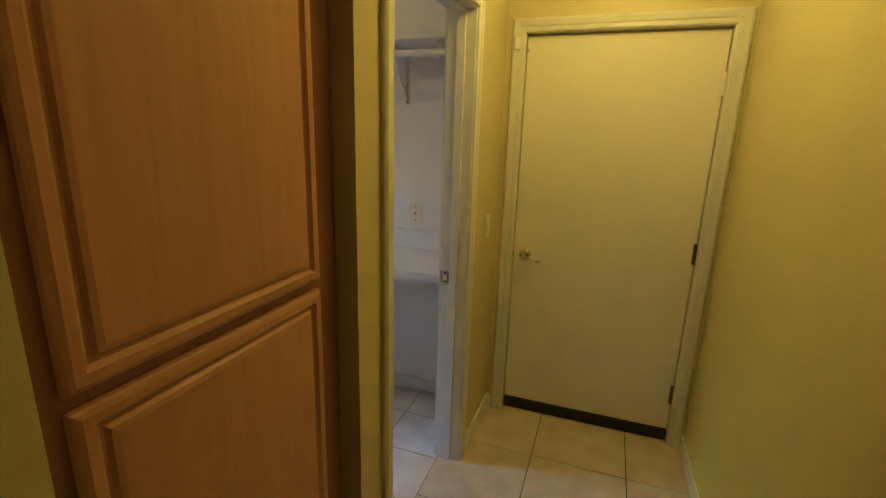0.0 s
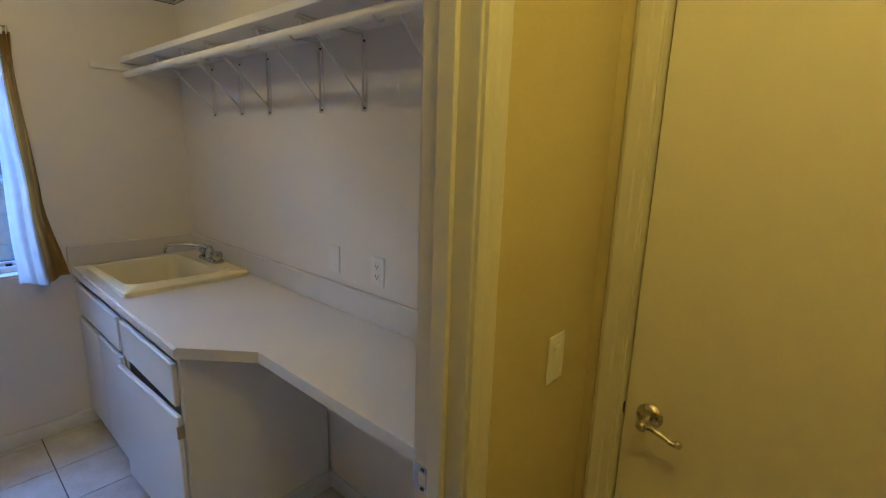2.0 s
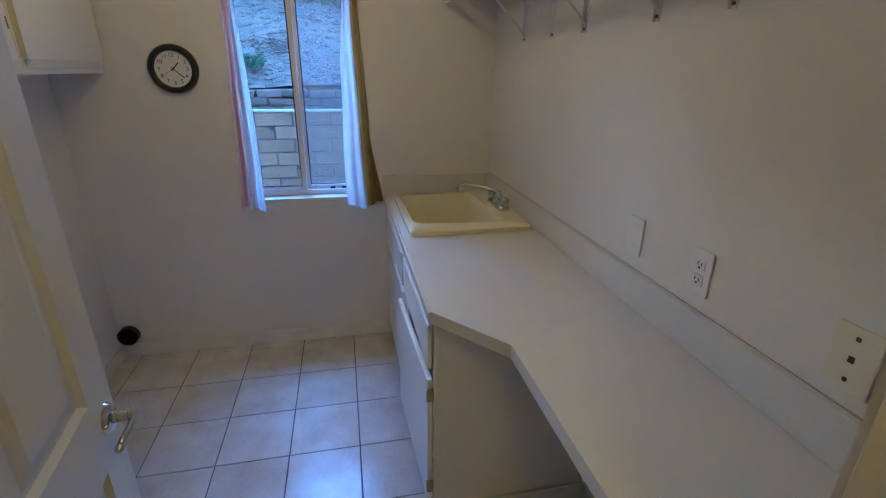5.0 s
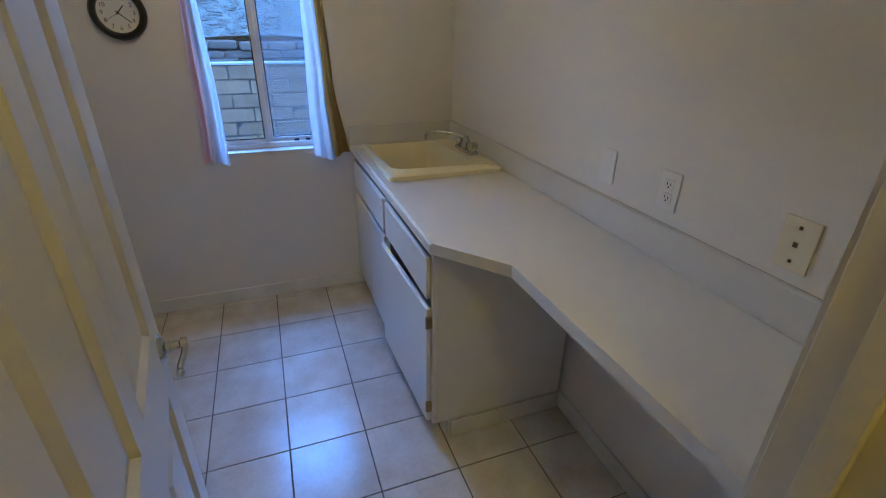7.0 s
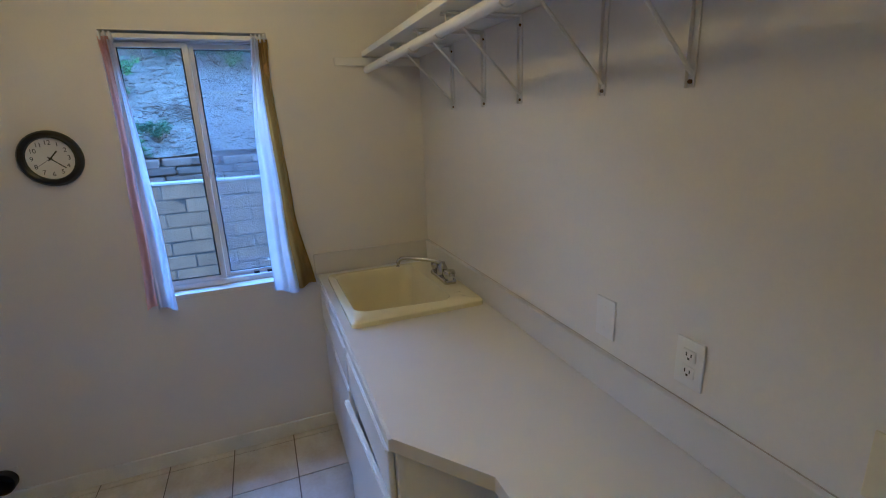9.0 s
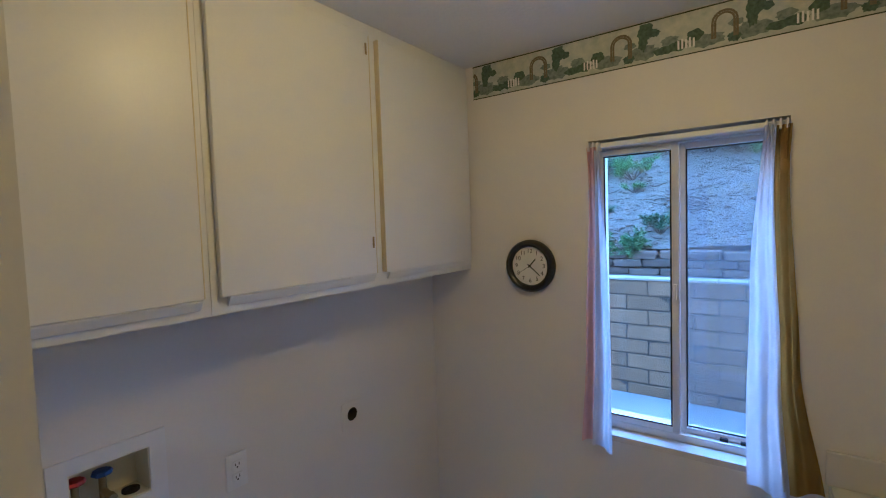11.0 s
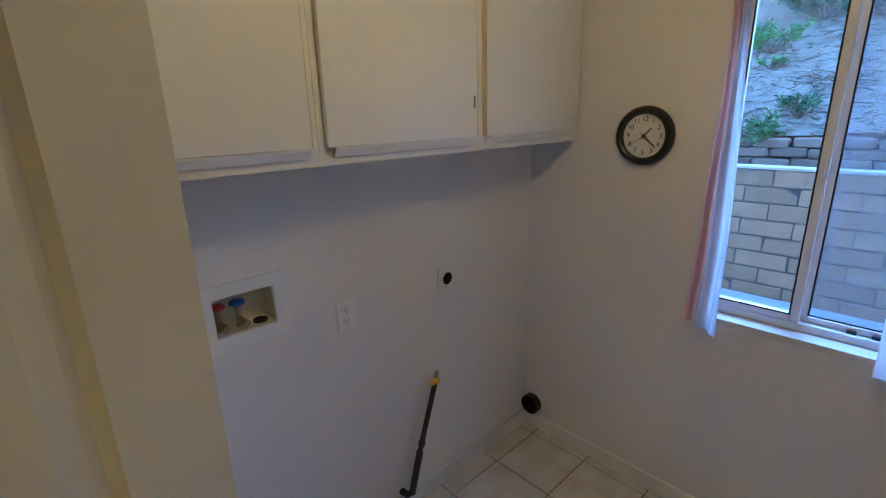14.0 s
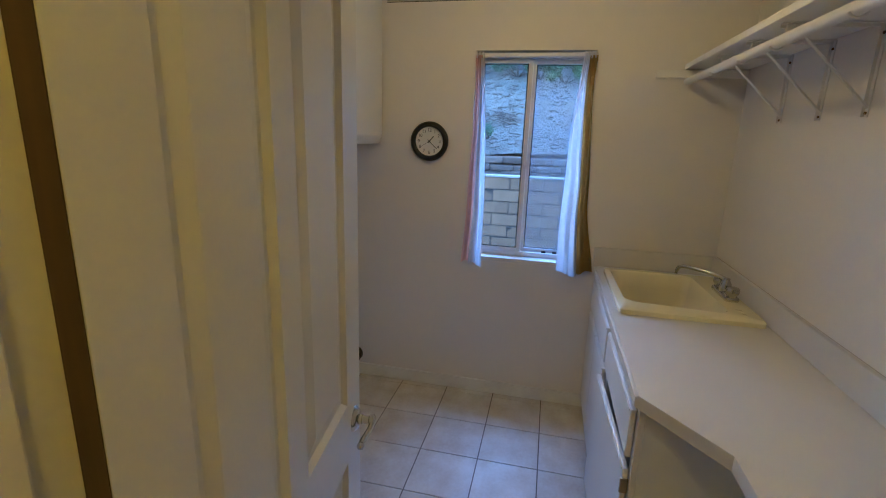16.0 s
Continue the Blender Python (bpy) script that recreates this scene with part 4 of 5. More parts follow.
bm = bmesh.new(); lathe(bm, [(0, 0.0), (0.022, 0.0), (0.022, 0.006), (0.016, 0.006), (0.015, 0.001), (0, 0.001)], Matrix.Translation((-1.472, YL - 0.04, BZ0 + 0.003)), 24); part("drain_ring", bm, M_RUBBER, wb, "dark drain opening")

vent = thing("dryer_vent", "round dark dryer vent opening in the wall", "dryer vent", at=(XW, DY, DZ))
bm = bmesh.new(); lathe(bm, [(DR - 0.005, 0.040), (DR - 0.002, 0.040), (DR - 0.002, -0.13), (DR - 0.005, -0.13), (DR - 0.005, 0.040)], Matrix.Translation((XW, DY, DZ)) @ Matrix.Rotation(radians(90), 4, "Y"), 32)
part("duct", bm, M_PIPE, vent, "dusty metal duct", True)
bm = bmesh.new(); lathe(bm, [(0, -0.05), (DR - 0.004, -0.05)], Matrix.Translation((XW, DY, DZ)) @ Matrix.Rotation(radians(90), 4, "Y"), 32); part("back", bm, M_HOLE, vent)
bm = bmesh.new(); holed_plate(bm, YL + 0.0015, DY + DR + 0.004, DZ - DR - 0.003, DZ + DR + 0.004, DY, DZ, DR - 0.001, 0.0005, 0.004, lambda u, v, d: (XW + d, u, v)); part("trim_plate", bm, M_WHITE, vent)
cp = thing("cable_plate", "square white wall plate with a round black hole", "wall plate", at=(HX, YL, HZ))
bm = bmesh.new(); holed_plate(bm, HX - 0.055, HX + 0.055, HZ - 0.06, HZ + 0.055, HX, HZ, HR, 0.0005, 0.004, lambda u, v, d: (u, YL + d, v)); part("plate", bm, M_WHITE, cp)
bm = bmesh.new(); lathe(bm, [(HR, 0.0), (HR, -0.05), (0, -0.05)], Matrix.Translation((HX, YL + 0.003, HZ)) @ Matrix.Rotation(radians(-90), 4, "X"), 24); part("hole", bm, M_HOLE, cp)
gas = thing("gas_pipe", "black iron gas pipe with a yellow shutoff handle", "gas pipe", at=(-1.97, 0.52, 0.1))
bm = bmesh.new(); sweep(bm, [(-1.952, YL + 0.001, 0.100), (-1.955, 0.525, 0.102), (-1.972, 0.540, 0.112), (-1.985, 0.540, 0.160), (-2.02, 0.538, 0.27)], 0.015); part("elbow", bm, M_PIPE, gas, "", True)
bm = bmesh.new(); sweep(bm, [(-2.018, 0.538, 0.265), (-2.075, 0.534, 0.42), (-2.136, 0.528, 0.575)], 0.0115)
for q in (0.02, 0.16):
    p0, p1 = Vector((-2.018, 0.538, 0.265)), Vector((-2.136, 0.528, 0.575))
    rod(bm, p0.lerp(p1, q), p0.lerp(p1, q + 0.06), 0.0155, 6)
part("pipe", bm, M_PIPE, gas, "", True)
bm = bmesh.new(); rod(bm, (-2.132, 0.528, 0.562), (-2.150, 0.527, 0.622), 0.010, 6); part("valve", bm, M_BRASS, gas, "dull brass gas valve", True)
bm = bmesh.new(); box(bm, -2.148, -2.092, 0.533, 0.549, 0.580, 0.602, bevel=0.004); part("valve_handle", bm, M_GASY, gas, "yellow valve handle")


# ---- plates on the walls ----
def plate(name, label, cat, put, u, z, w, h, material, kind):
    o = thing(name, label, cat, at=put(u, z, 0))
    def bx(bm, u0, u1, z0, z1, d0, d1, bevel=0.0):
        p, q = put(u0, z0, d0), put(u1, z1, d1)
        box(bm, min(p[0], q[0]), max(p[0], q[0]), min(p[1], q[1]), max(p[1], q[1]), z0, z1, bevel=bevel)
    bm = bmesh.new(); bx(bm, u - w / 2, u + w / 2, z - h / 2, z + h / 2, 0.0005, 0.006, 0.002); part("cover", bm, material, o)
    if kind == "duplex":
        for dz in (-0.020, 0.020):
            bm = bmesh.new(); bx(bm, u - 0.017, u + 0.017, z + dz - 0.014, z + dz + 0.014, 0.006, 0.0085, 0.002); r = part("receptacle", bm, material, o)
            bm = bmesh.new()
            bx(bm, u - 0.0075, u - 0.005, z + dz - 0.002, z + dz + 0.007, 0.0085, 0.0092); bx(bm, u + 0.005, u + 0.0075, z + dz - 0.002, z + dz + 0.006, 0.0085, 0.0092); bx(bm, u - 0.0025, u + 0.0025, z + dz - 0.010, z + dz - 0.005, 0.0085, 0.0092)
            part("slots", bm, M_SLOT, r)
    if kind == "phone":
        bm = bmesh.new(); bx(bm, u - 0.005, u + 0.005, z - 0.006, z + 0.006, 0.006, 0.009, 0.001); j = part("jack", bm, M_BROWN, o, "dark jack")
        for dz in (-0.04, 0.04):
            bm = bmesh.new(); bx(bm, u - 0.0038, u + 0.0038, z + dz - 0.0042, z + dz + 0.0042, 0.006, 0.0085, 0.002); part("screw", bm, M_BROWN, o, "dark screw")
    if kind == "rocker":
        bm = bmesh.new(); bx(bm, u - 0.016, u + 0.016, z - 0.033, z + 0.033, 0.006, 0.010, 0.002); part("rocker", bm, material, o)
    if kind == "blank":
        for dz in (-0.03, 0.03):
            bm = bmesh.new(); bx(bm, u - 0.003, u + 0.003, z + dz - 0.003, z + dz + 0.003, 0.006, 0.0072); part("screw", bm, material, o)
    return o


counter_side = lambda u, z, d: (u, YR - d, z)
plate("blank_plate", "blank white wall plate above the counter", "wall plate", counter_side, -1.357, 1.127, 0.072, 0.115, M_PLASTIC, "blank")
plate("outlet", "white duplex outlet above the counter", "outlet", counter_side, -1.082, 1.125, 0.072, 0.115, M_PLASTIC, "duplex")
plate("phone_plate", "ivory phone jack plate with dark screws", "wall plate", counter_side, -0.706, 1.120, 0.080, 0.122, M_IVORY, "phone")
plate("outlet", "white duplex outlet beside the washer box", "outlet", lambda u, z, d: (u, YL + d, z), -1.755, 1.005, 0.072, 0.115, M_PLASTIC, "duplex")
plate("light_switch", "white rocker light switch on the yellow wall", "light switch", lambda u, z, d: (XH + d, u, z), 2.476, 1.125, 0.072, 0.115, M_PLASTIC, "rocker")
bm = bmesh.new()
jy = OY1 - 0.0185
for b in ((-0.358, -0.306, jy - 0.003, jy, 0.912, 0.970),):
    box(bm, *b, bevel=0.0012)
st = thing("strike_plate", "worn steel strike plate on the door jamb", "strike plate", at=(-0.332, jy, 0.91))
part("plate", bm, M_CHROME, st)
part("latch_hole", boxes((-0.340, -0.322, jy - 0.0042, jy - 0.003, 0.928, 0.954)), M_EDGE, st, "bare wood latch hole")
for zs in (0.916, 0.960):
    part("screw", boxes((-0.335, -0.327, jy - 0.0042, jy - 0.003, zs, zs + 0.006)), M_SLOT, st)

# ---- laundry door, standing open ----
HINGE = Matrix.Translation((XP - 0.004, 1.413, 0)) @ Matrix.Rotation(radians(7.5), 4, "Z")
def place(bm):
    bmesh.ops.transform(bm, matrix=HINGE, verts=list(bm.verts))
    return bm
ld = thing("door_1", "white four-panel door standing open into the laundry", "door", kind="structure", at=(XP, 1.41, 0.012))
W, T, H0, H1 = 0.752, 0.035, 0.012, 2.040
cols = [(-0.330, -0.105), (-W + 0.105, -0.405)]
rowz = [(0.19, 0.835), (0.99, 1.955)]
bm = bmesh.new()
for a, b in ((-0.105, 0.0), (-0.405, -0.330), (-W, -W + 0.105)):
    box(bm, a, b, -T, 0, H0, H1)
for a, b in cols:
    for z0, z1 in ((H0, 0.19), (0.835, 0.99), (1.955, H1)):
        box(bm, a, b, -T, 0, z0, z1)
part("leaf", place(bm), M_TRIM, ld)
for a, b in cols:
    for z0, z1 in rowz:
        bm = bmesh.new()
        for s, y in ((1, 0.0), (-1, -T)):
            ring = lambda i, d: [bm.verts.new((x, y - s * d, z)) for x, z in ((a + i, z0 + i), (b - i, z0 + i), (b - i, z1 - i), (a + i, z1 - i))]
            rs = [ring(0, 0), ring(0.004, 0.003), ring(0.014, 0.010), ring(0.024, 0.010), ring(0.050, 0.003), ring(0.052, 0.003)]
            for p, q in zip(rs, rs[1:]):
                for k in range(4):
                    bm.faces.new((p[k], p[(k + 1) % 4], q[(k + 1) % 4], q[k]))
            bm.faces.new(rs[-1])
        part("panel", place(bm), M_TRIM, ld, "raised moulded panel")
# thin dark brown strip over the full height of the hinge edge
bm = bmesh.new()
box(bm, 0.0005, 0.002, -T + 0.001, -0.001, H0, H1)
part("hinge_edge", place(bm), M_EDGE_BROWN, ld, "dark brown strip along the hinge edge")
for z in (0.22, 1.02, 1.80):
    bm = bmesh.new(); rod(bm, (0.006, 0.004, z), (0.006, 0.004, z + 0.09), 0.006, 10); box(bm, -0.03, 0.003, 0.0003, 0.002, z, z + 0.09)
    part("hinge", place(bm), M_BROWN, ld, "bronze hinge", True)
kx, kz = -W + 0.046, 0.918
for s, y in ((1, 0.0), (-1, -T)):
    bm = bmesh.new(); lathe(bm, [(0.0, 0.012), (0.012, 0.012), (0.024, 0.010), (0.031, 0.004), (0.033, 0.0)], Matrix.Translation((kx, y, kz)) @ Matrix.Rotation(radians(-90 * s), 4, "X"), 28)
    rod(bm, (kx, y + s * 0.008, kz), (kx, y + s * 0.020, kz), 0.0125)
    rod(bm, (kx, y + s * 0.018, kz), (kx, y + s * 0.046, kz), 0.0105); lathe(bm, [(0.0, 0.008), (0.011, 0.007), (0.0145, 0.003), (0.0145, -0.006), (0.010, -0.009)], Matrix.Translation((kx, y + s * 0.046, kz)) @ Matrix.Rotation(radians(-90 * s), 4, "X"), 20)
    sweep(bm, [(kx, y + s * 0.047, kz), (kx + 0.010, y + s * 0.048, kz - 0.002), (kx + 0.021, y + s * 0.044, kz - 0.012), (kx + 0.032, y + s * 0.037, kz - 0.022), (kx + 0.046, y + s * 0.032, kz - 0.028), (kx + 0.060, y + s * 0.032, kz - 0.029)], 0.0072)
    ball(bm, (kx + 0.063, y + s * 0.032, kz - 0.029), 0.0100, (1.1, 0.9, 0.9))
    part("lever_handle", place(bm), M_POLISH, ld, "polished chrome lever handle", True)

# ---- end door ----
ed = thing("door_2", "flat cream door, closed, with dark sweep", "door", kind="structure", at=(0.307, 2.73, 0.02))
D0, D1 = EX0 + 0.019, EX1 - 0.019
part("leaf", boxes((D0, D1, 2.708, 2.752, 0.070, EZ - 0.021), bevel=0.002), M_DOOR, ed)
part("stop", boxes((EX0 + 0.016, EX1 - 0.016, 2.754, 2.768, 0.0, EZ - 0.016)), M_RUBBER, ed, "dark weather seal behind the leaf")
part("sweep", boxes((D0, D1, 2.696, 2.726, 0.016, 0.068), (D0 + 0.004, D1 - 0.004, 2.704, 2.710, 0.003, 0.016), bevel=0.0025), M_RUBBER, ed, "black rubber door sweep")
for z, mt, lab in ((0.225, M_BROWN, "bronze hinge"), (0.985, M_BROWN, "bronze hinge"), (1.765, M_DOOR, "hinge painted over in cream")):
    bm = bmesh.new(); rod(bm, (D1 + 0.002, 2.704, z), (D1 + 0.002, 2.704, z + 0.10), 0.0075, 12); box(bm, D1 - 0.012, D1 + 0.002, 2.703, 2.7075, z, z + 0.10)
    part("hinge", bm, mt, ed, lab, True)
kx, kz = D0 + 0.062, 0.938
bm = bmesh.new(); lathe(bm, [(0.0, 0.013), (0.012, 0.013), (0.024, 0.011), (0.031, 0.004), (0.033, 0.0)], Matrix.Translation((kx, 2.708, kz)) @ Matrix.Rotation(radians(90), 4, "X"), 28)
rod(bm, (kx, 2.70, kz), (kx, 2.648, kz), 0.009)
ball(bm, (kx, 2.648, kz), 0.014)
sweep(bm, [(kx, 2.648, kz), (kx + 0.022, 2.647, kz + 0.003), (kx + 0.045, 2.647, kz - 0.004), (kx + 0.068, 2.648, kz - 0.014), (kx + 0.082, 2.648, kz - 0.015)], 0.0068)
ball(bm, (kx + 0.085, 2.648, kz - 0.012), 0.0098)
part("lever_handle", bm, M_NICKEL, ed, "satin nickel lever handle", True)
part("latch", boxes((D0 - 0.004, D0 - 0.001, 2.700, 2.7075, 0.925, 0.955)), M_BROWN, ed, "dark latch bolt")
tagged(new("door_sensor", mesh_of("door_sensor", boxes((-0.185, -0.155, 2.640, 2.6535, 1.972, 2.028), bevel=0.003), M_PLASTIC)), "small cream contact sensor on the door casing", "door sensor")
part("sensor_magnet", boxes((-0.132, -0.120, 2.690, 2.7075, 1.975, 2.020), bevel=0.003), M_PLASTIC, ed, "small cream sensor magnet")

# ---- pantry cabinet ----
PX = -0.2935
pc = thing("pantry_cabinet", "honey oak pantry cabinet built into the hall wall", "cabinet", at=(-0.6, 0.86, 0))
# body and frame take the oak with painted-in shade, the doors the plain one
part("body", boxes((-0.88, PX - 0.020, 0.522, 0.540, 0.0, 2.297), (-0.88, PX - 0.020, 1.180, 1.198, 0.0, 2.297), (-0.88, -0.86, 0.540, 1.180, 0, 2.297), (-0.86, PX - 0.02, 0.54, 1.18, 1.21, 1.23)), M_OAK_SHADE, pc)
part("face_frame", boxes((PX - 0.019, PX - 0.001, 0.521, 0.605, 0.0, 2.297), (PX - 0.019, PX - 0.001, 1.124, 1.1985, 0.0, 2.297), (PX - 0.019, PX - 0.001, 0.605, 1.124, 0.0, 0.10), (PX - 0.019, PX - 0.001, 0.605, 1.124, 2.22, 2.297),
                         (PX - 0.019, PX - 0.001, 0.605, 1.124, 1.195, 1.25), bevel=0.0015), M_OAK_SHADE, pc, "oak face frame with shade put into its colour")
for z0, z1 in ((0.085, 1.217), (1.241, 2.24)):
    bm = bmesh.new()
    a, b = 0.572, 1.106
    ring = lambda i, d: [bm.verts.new((PX + d, y, z)) for y, z in ((a + i, z0 + i), (b - i, z0 + i), (b - i, z1 - i), (a + i, z1 - i))]
    rs = [ring(0, 0.0005), ring(0, 0.012), ring(0.003, 0.017), ring(0.010, 0.020), ring(0.024, 0.020), ring(0.028, 0.015), ring(0.032, 0.012), ring(0.037, 0.012), ring(0.043, 0.018), ring(0.052, 0.020)]
    for p, q in zip(rs, rs[1:]):
        for k in range(4):
            bm.faces.new((p[k], p[(k + 1) % 4], q[(k + 1) % 4], q[k]))
    bm.faces.new(rs[-1]); bm.faces.new(rs[0])
    part("door", bm, M_OAK, pc, "raised-panel honey oak door")

# ---- ceiling pieces ----
cg = thing("ceiling_vent", "metal ceiling air register with dark slots", "air vent", at=(-2.27, 1.61, CEIL))
part("frame", boxes((-2.39, -2.15, 1.48, 1.50, CEIL - 0.008, CEIL - 0.0005), (-2.39, -2.15, 1.72, 1.74, CEIL - 0.008, CEIL - 0.0005), (-2.39, -2.37, 1.50, 1.72, CEIL - 0.008, CEIL - 0.0005), (-2.17, -2.15, 1.50, 1.72, CEIL - 0.008, CEIL - 0.0005), bevel=0.002), M_PLASTIC, cg)
part("backing", boxes((-2.37, -2.17, 1.50, 1.72, CEIL - 0.002, CEIL - 0.0006)), M_HOLE, cg)
for k in range(7):
    bm = bmesh.new(); box(bm, -2.365 + 0.028 * k, -2.348 + 0.028 * k, 1.50, 1.60, CEIL - 0.008, CEIL - 0.004); box(bm, -2.365 + 0.028 * k, -2.348 + 0.028 * k, 1.62, 1.72, CEIL - 0.008, CEIL - 0.004); part("slat", bm, M_BROWN, cg)
for nm, x, y in (("laundry", -1.76, 1.62), ("hall", 0.32, 1.86)):
    o = thing("ceiling_light", "plain flush ceiling lamp holder", "ceiling light", at=(x, y, CEIL))
    bm = bmesh.new(); lathe(bm, [(0.0, -0.001), (0.06, -0.001), (0.062, -0.012), (0.03, -0.026), (0.0, -0.028)], Matrix.Translation((x, y, CEIL)), 32); part("base", bm, M_PLASTIC, o, "", True)

# ---- outside ----
XB, XS = -5.80, -7.40
def hill(x, y):
    d = max(0.0, XS - x)
    base = 1.30 + 0.46 * d - 0.012 * d * d if d < 12 else 1.30 + 0.46 * 12 - 0.012 * 144
    return base + 0.10 * noise.noise((x * 0.7, y * 0.7, 3.1)) + 0.045 * noise.noise((x * 2.6, y * 2.6, 1.3)) + 0.02 * noise.noise((x * 7, y * 7, 5.0))


solid("ground", boxes((-400, XW - 0.151, -400, 400, -0.4, -0.02)), M_SOIL, "bare dry soil around the house", "ground")
solid("pavement", boxes((XB + 0.001, XW - 0.151, -6, 9, -0.019, 0.0)), M_CONC, "pale concrete patio slab under the window", "patio")
solid("house_wall", boxes((XW - 0.30, XW - 0.152, -4, WY0 - 0.01, 0, 2.7), (XW - 0.30, XW - 0.152, WY1 + 0.01, 7, 0, 2.7), (XW - 0.30, XW - 0.152, WY0 - 0.01, WY1 + 0.01, WZ1 + 0.01, 2.7), (XW - 0.30, XW - 0.152, WY0 - 0.01, WY1 + 0.01, 0, WZ0 - 0.01)), M_STUCCO, "stucco outer wall of the house", "house wall")
solid("roof", boxes((XW - 0.32, 1.3, -4, 7, 2.7, 2.85)), M_STUCCO, "flat roof slab", "roof")
solid("terrace_fill", boxes((XS - 0.4, XB - 0.19, -8, 10, -0.02, 1.02)), M_SOIL, "soil terrace behind the block wall", "ground")
bm = bmesh.new()
xs = [XS - 0.12 - 0.16 * i for i in range(60)] + [XS - 10 - 4 * 1.35 ** i for i in range(14)]
ys = [-60, -30, -16] + [-9 + 0.2 * i for i in range(96)] + [16, 30, 60]
grid = [[bm.verts.new((x, y, hill(x, y))) for y in ys] for x in xs]
for a, b in zip(grid, grid[1:]):
    for i in range(len(ys) - 1):
        bm.faces.new((a[i], a[i + 1], b[i + 1], b[i]))
solid("hillside", bm, M_SOIL, "dry bare slope rising behind the walls", "ground", smooth=True)


def bush(name, label, x, y, r, h, n, seed, mats, leaf=0.035, droop=0.0):
    """Stems that fork from the foot, with tufts of small narrow leaves along their outer half."""
    rnd = random.Random(seed)
    z = hill(x, y) if x < XS else 1.30
    b = thing(name, label, "bush", "slope bushes", at=(x, y, z))
    stems, leaves = bmesh.new(), bmesh.new()
    twigs = []
    for k in range(16):
        a, lift = rnd.uniform(0, 6.28), rnd.uniform(0.25, 1.0)
        q = Vector((x + 0.5 * r * math.cos(a), y + 0.5 * r * math.sin(a), z + 0.55 * h * lift))
        rod(stems, (x, y, z - 0.03), q, 0.008, 5, 0.005)
        for f in range(3):
            p = q + Vector((r * rnd.uniform(-0.1, 0.55) * math.cos(a + rnd.uniform(-0.9, 0.9)), r * rnd.uniform(-0.1, 0.55) * math.sin(a + rnd.uniform(-0.9, 0.9)), h * rnd.uniform(0.05, 0.45) - droop * rnd.random()))
            rod(stems, q, p, 0.004, 4, 0.002)
            twigs.append((q, p))
    part("stems", stems, M_TWIG, b)
    verts, faces = [], []
    for k in range(n):
        q, p = twigs[int(len(twigs) * rnd.random() ** 1.3)]
        c = q.lerp(p, rnd.uniform(0.25, 1.12)) + Vector((rnd.gauss(0, r * 0.055), rnd.gauss(0, r * 0.055), rnd.gauss(0, h * 0.05)))
        w = leaf * rnd.uniform(0.6, 1.3)
        m = Euler((rnd.uniform(-0.9, 0.9), rnd.uniform(-0.9, 0.9), rnd.uniform(0, 6.28))).to_matrix()
        i = len(verts)
        verts += [c + m @ Vector(o) for o in ((-w * 0.28, 0, 0), (0, -w, 0.25 * w), (w * 0.28, 0, 0.12 * w), (0, w, 0.25 * w))]
        faces.append((i, i + 1, i + 2, i + 3))
    me = bpy.data.meshes.new("leaves")
    me.from_pydata(verts, [], faces)
    leaves.from_mesh(me)
    bpy.data.meshes.remove(me)
    part("leaves", leaves, mats, b)


bush("bush", "yellow-green plant trailing over the stone wall", -7.48, 0.27, 0.32, 0.32, 1500, 1, M_LEAF2, 0.028, 0.20)
bush("bush", "grey-green shrub above the stone wall", -7.88, 0.60, 0.25, 0.30, 1500, 2, M_LEAF, 0.024)
bush("bush", "leafy blue-green shrub high on the slope", -10.1, -0.28, 0.42, 0.50, 1300, 3, M_LEAF2, 0.034)
bush("bush", "low yellow-green plant on the slope", -9.5, -0.12, 0.22, 0.18, 500, 12, M_LEAF2, 0.026)
bush("bush", "grey-green shrub on the slope", -10.5, -0.95, 0.5, 0.5, 1100, 4, M_LEAF)
bush("bush", "dense shrub near the top fence", -11.4, 0.85, 0.65, 0.65, 1800, 5, M_LEAF)
bush("bush", "bright leafy shrub near the top fence", -10.9, 1.90, 0.62, 0.70, 2000, 6, M_LEAF2, 0.055)
bush("bush", "bright leafy shrub near the top fence", -11.5, 3.0, 0.7, 0.8, 1300, 7, M_LEAF2, 0.05)
bush("bush", "dense shrub near the top fence", -11.7, 0.0, 0.7, 0.7, 1500, 8, M_LEAF)
bush("bush", "dense shrub near the top fence", -11.7, 2.3, 0.7, 0.8, 1500, 13, M_LEAF)
bush("bush", "dense shrub near the top fence", -11.3, 1.35, 0.6, 0.7, 1600, 15, M_LEAF)
bush("bush", "grey-green shrub on the slope", -11.2, -2.2, 0.7, 0.7, 1200, 9, M_LEAF)
bush("bush", "grey-green shrub on the slope", -9.4, -2.4, 0.5, 0.5, 900, 10, M_LEAF)
bush("bush", "low grey plant on the slope", -8.7, -0.45, 0.25, 0.15, 600, 14, M_LEAF, 0.022)
rnd = random.Random(5)
bm = bmesh.new()
for k in range(46):
    x, y = -8.95 + rnd.gauss(0, 0.16), 0.72 + rnd.gauss(0, 0.16)
    a = rnd.uniform(0, 6.28)
    pts = [(x + 0.09 * i * math.cos(a + 0.5 * i), y + 0.09 * i * math.sin(a + 0.5 * i), hill(x, y) + 0.02 + 0.05 * math.sin(i * 0.9 + k)) for i in range(5)]
    sweep(bm, pts, 0.006, 4)
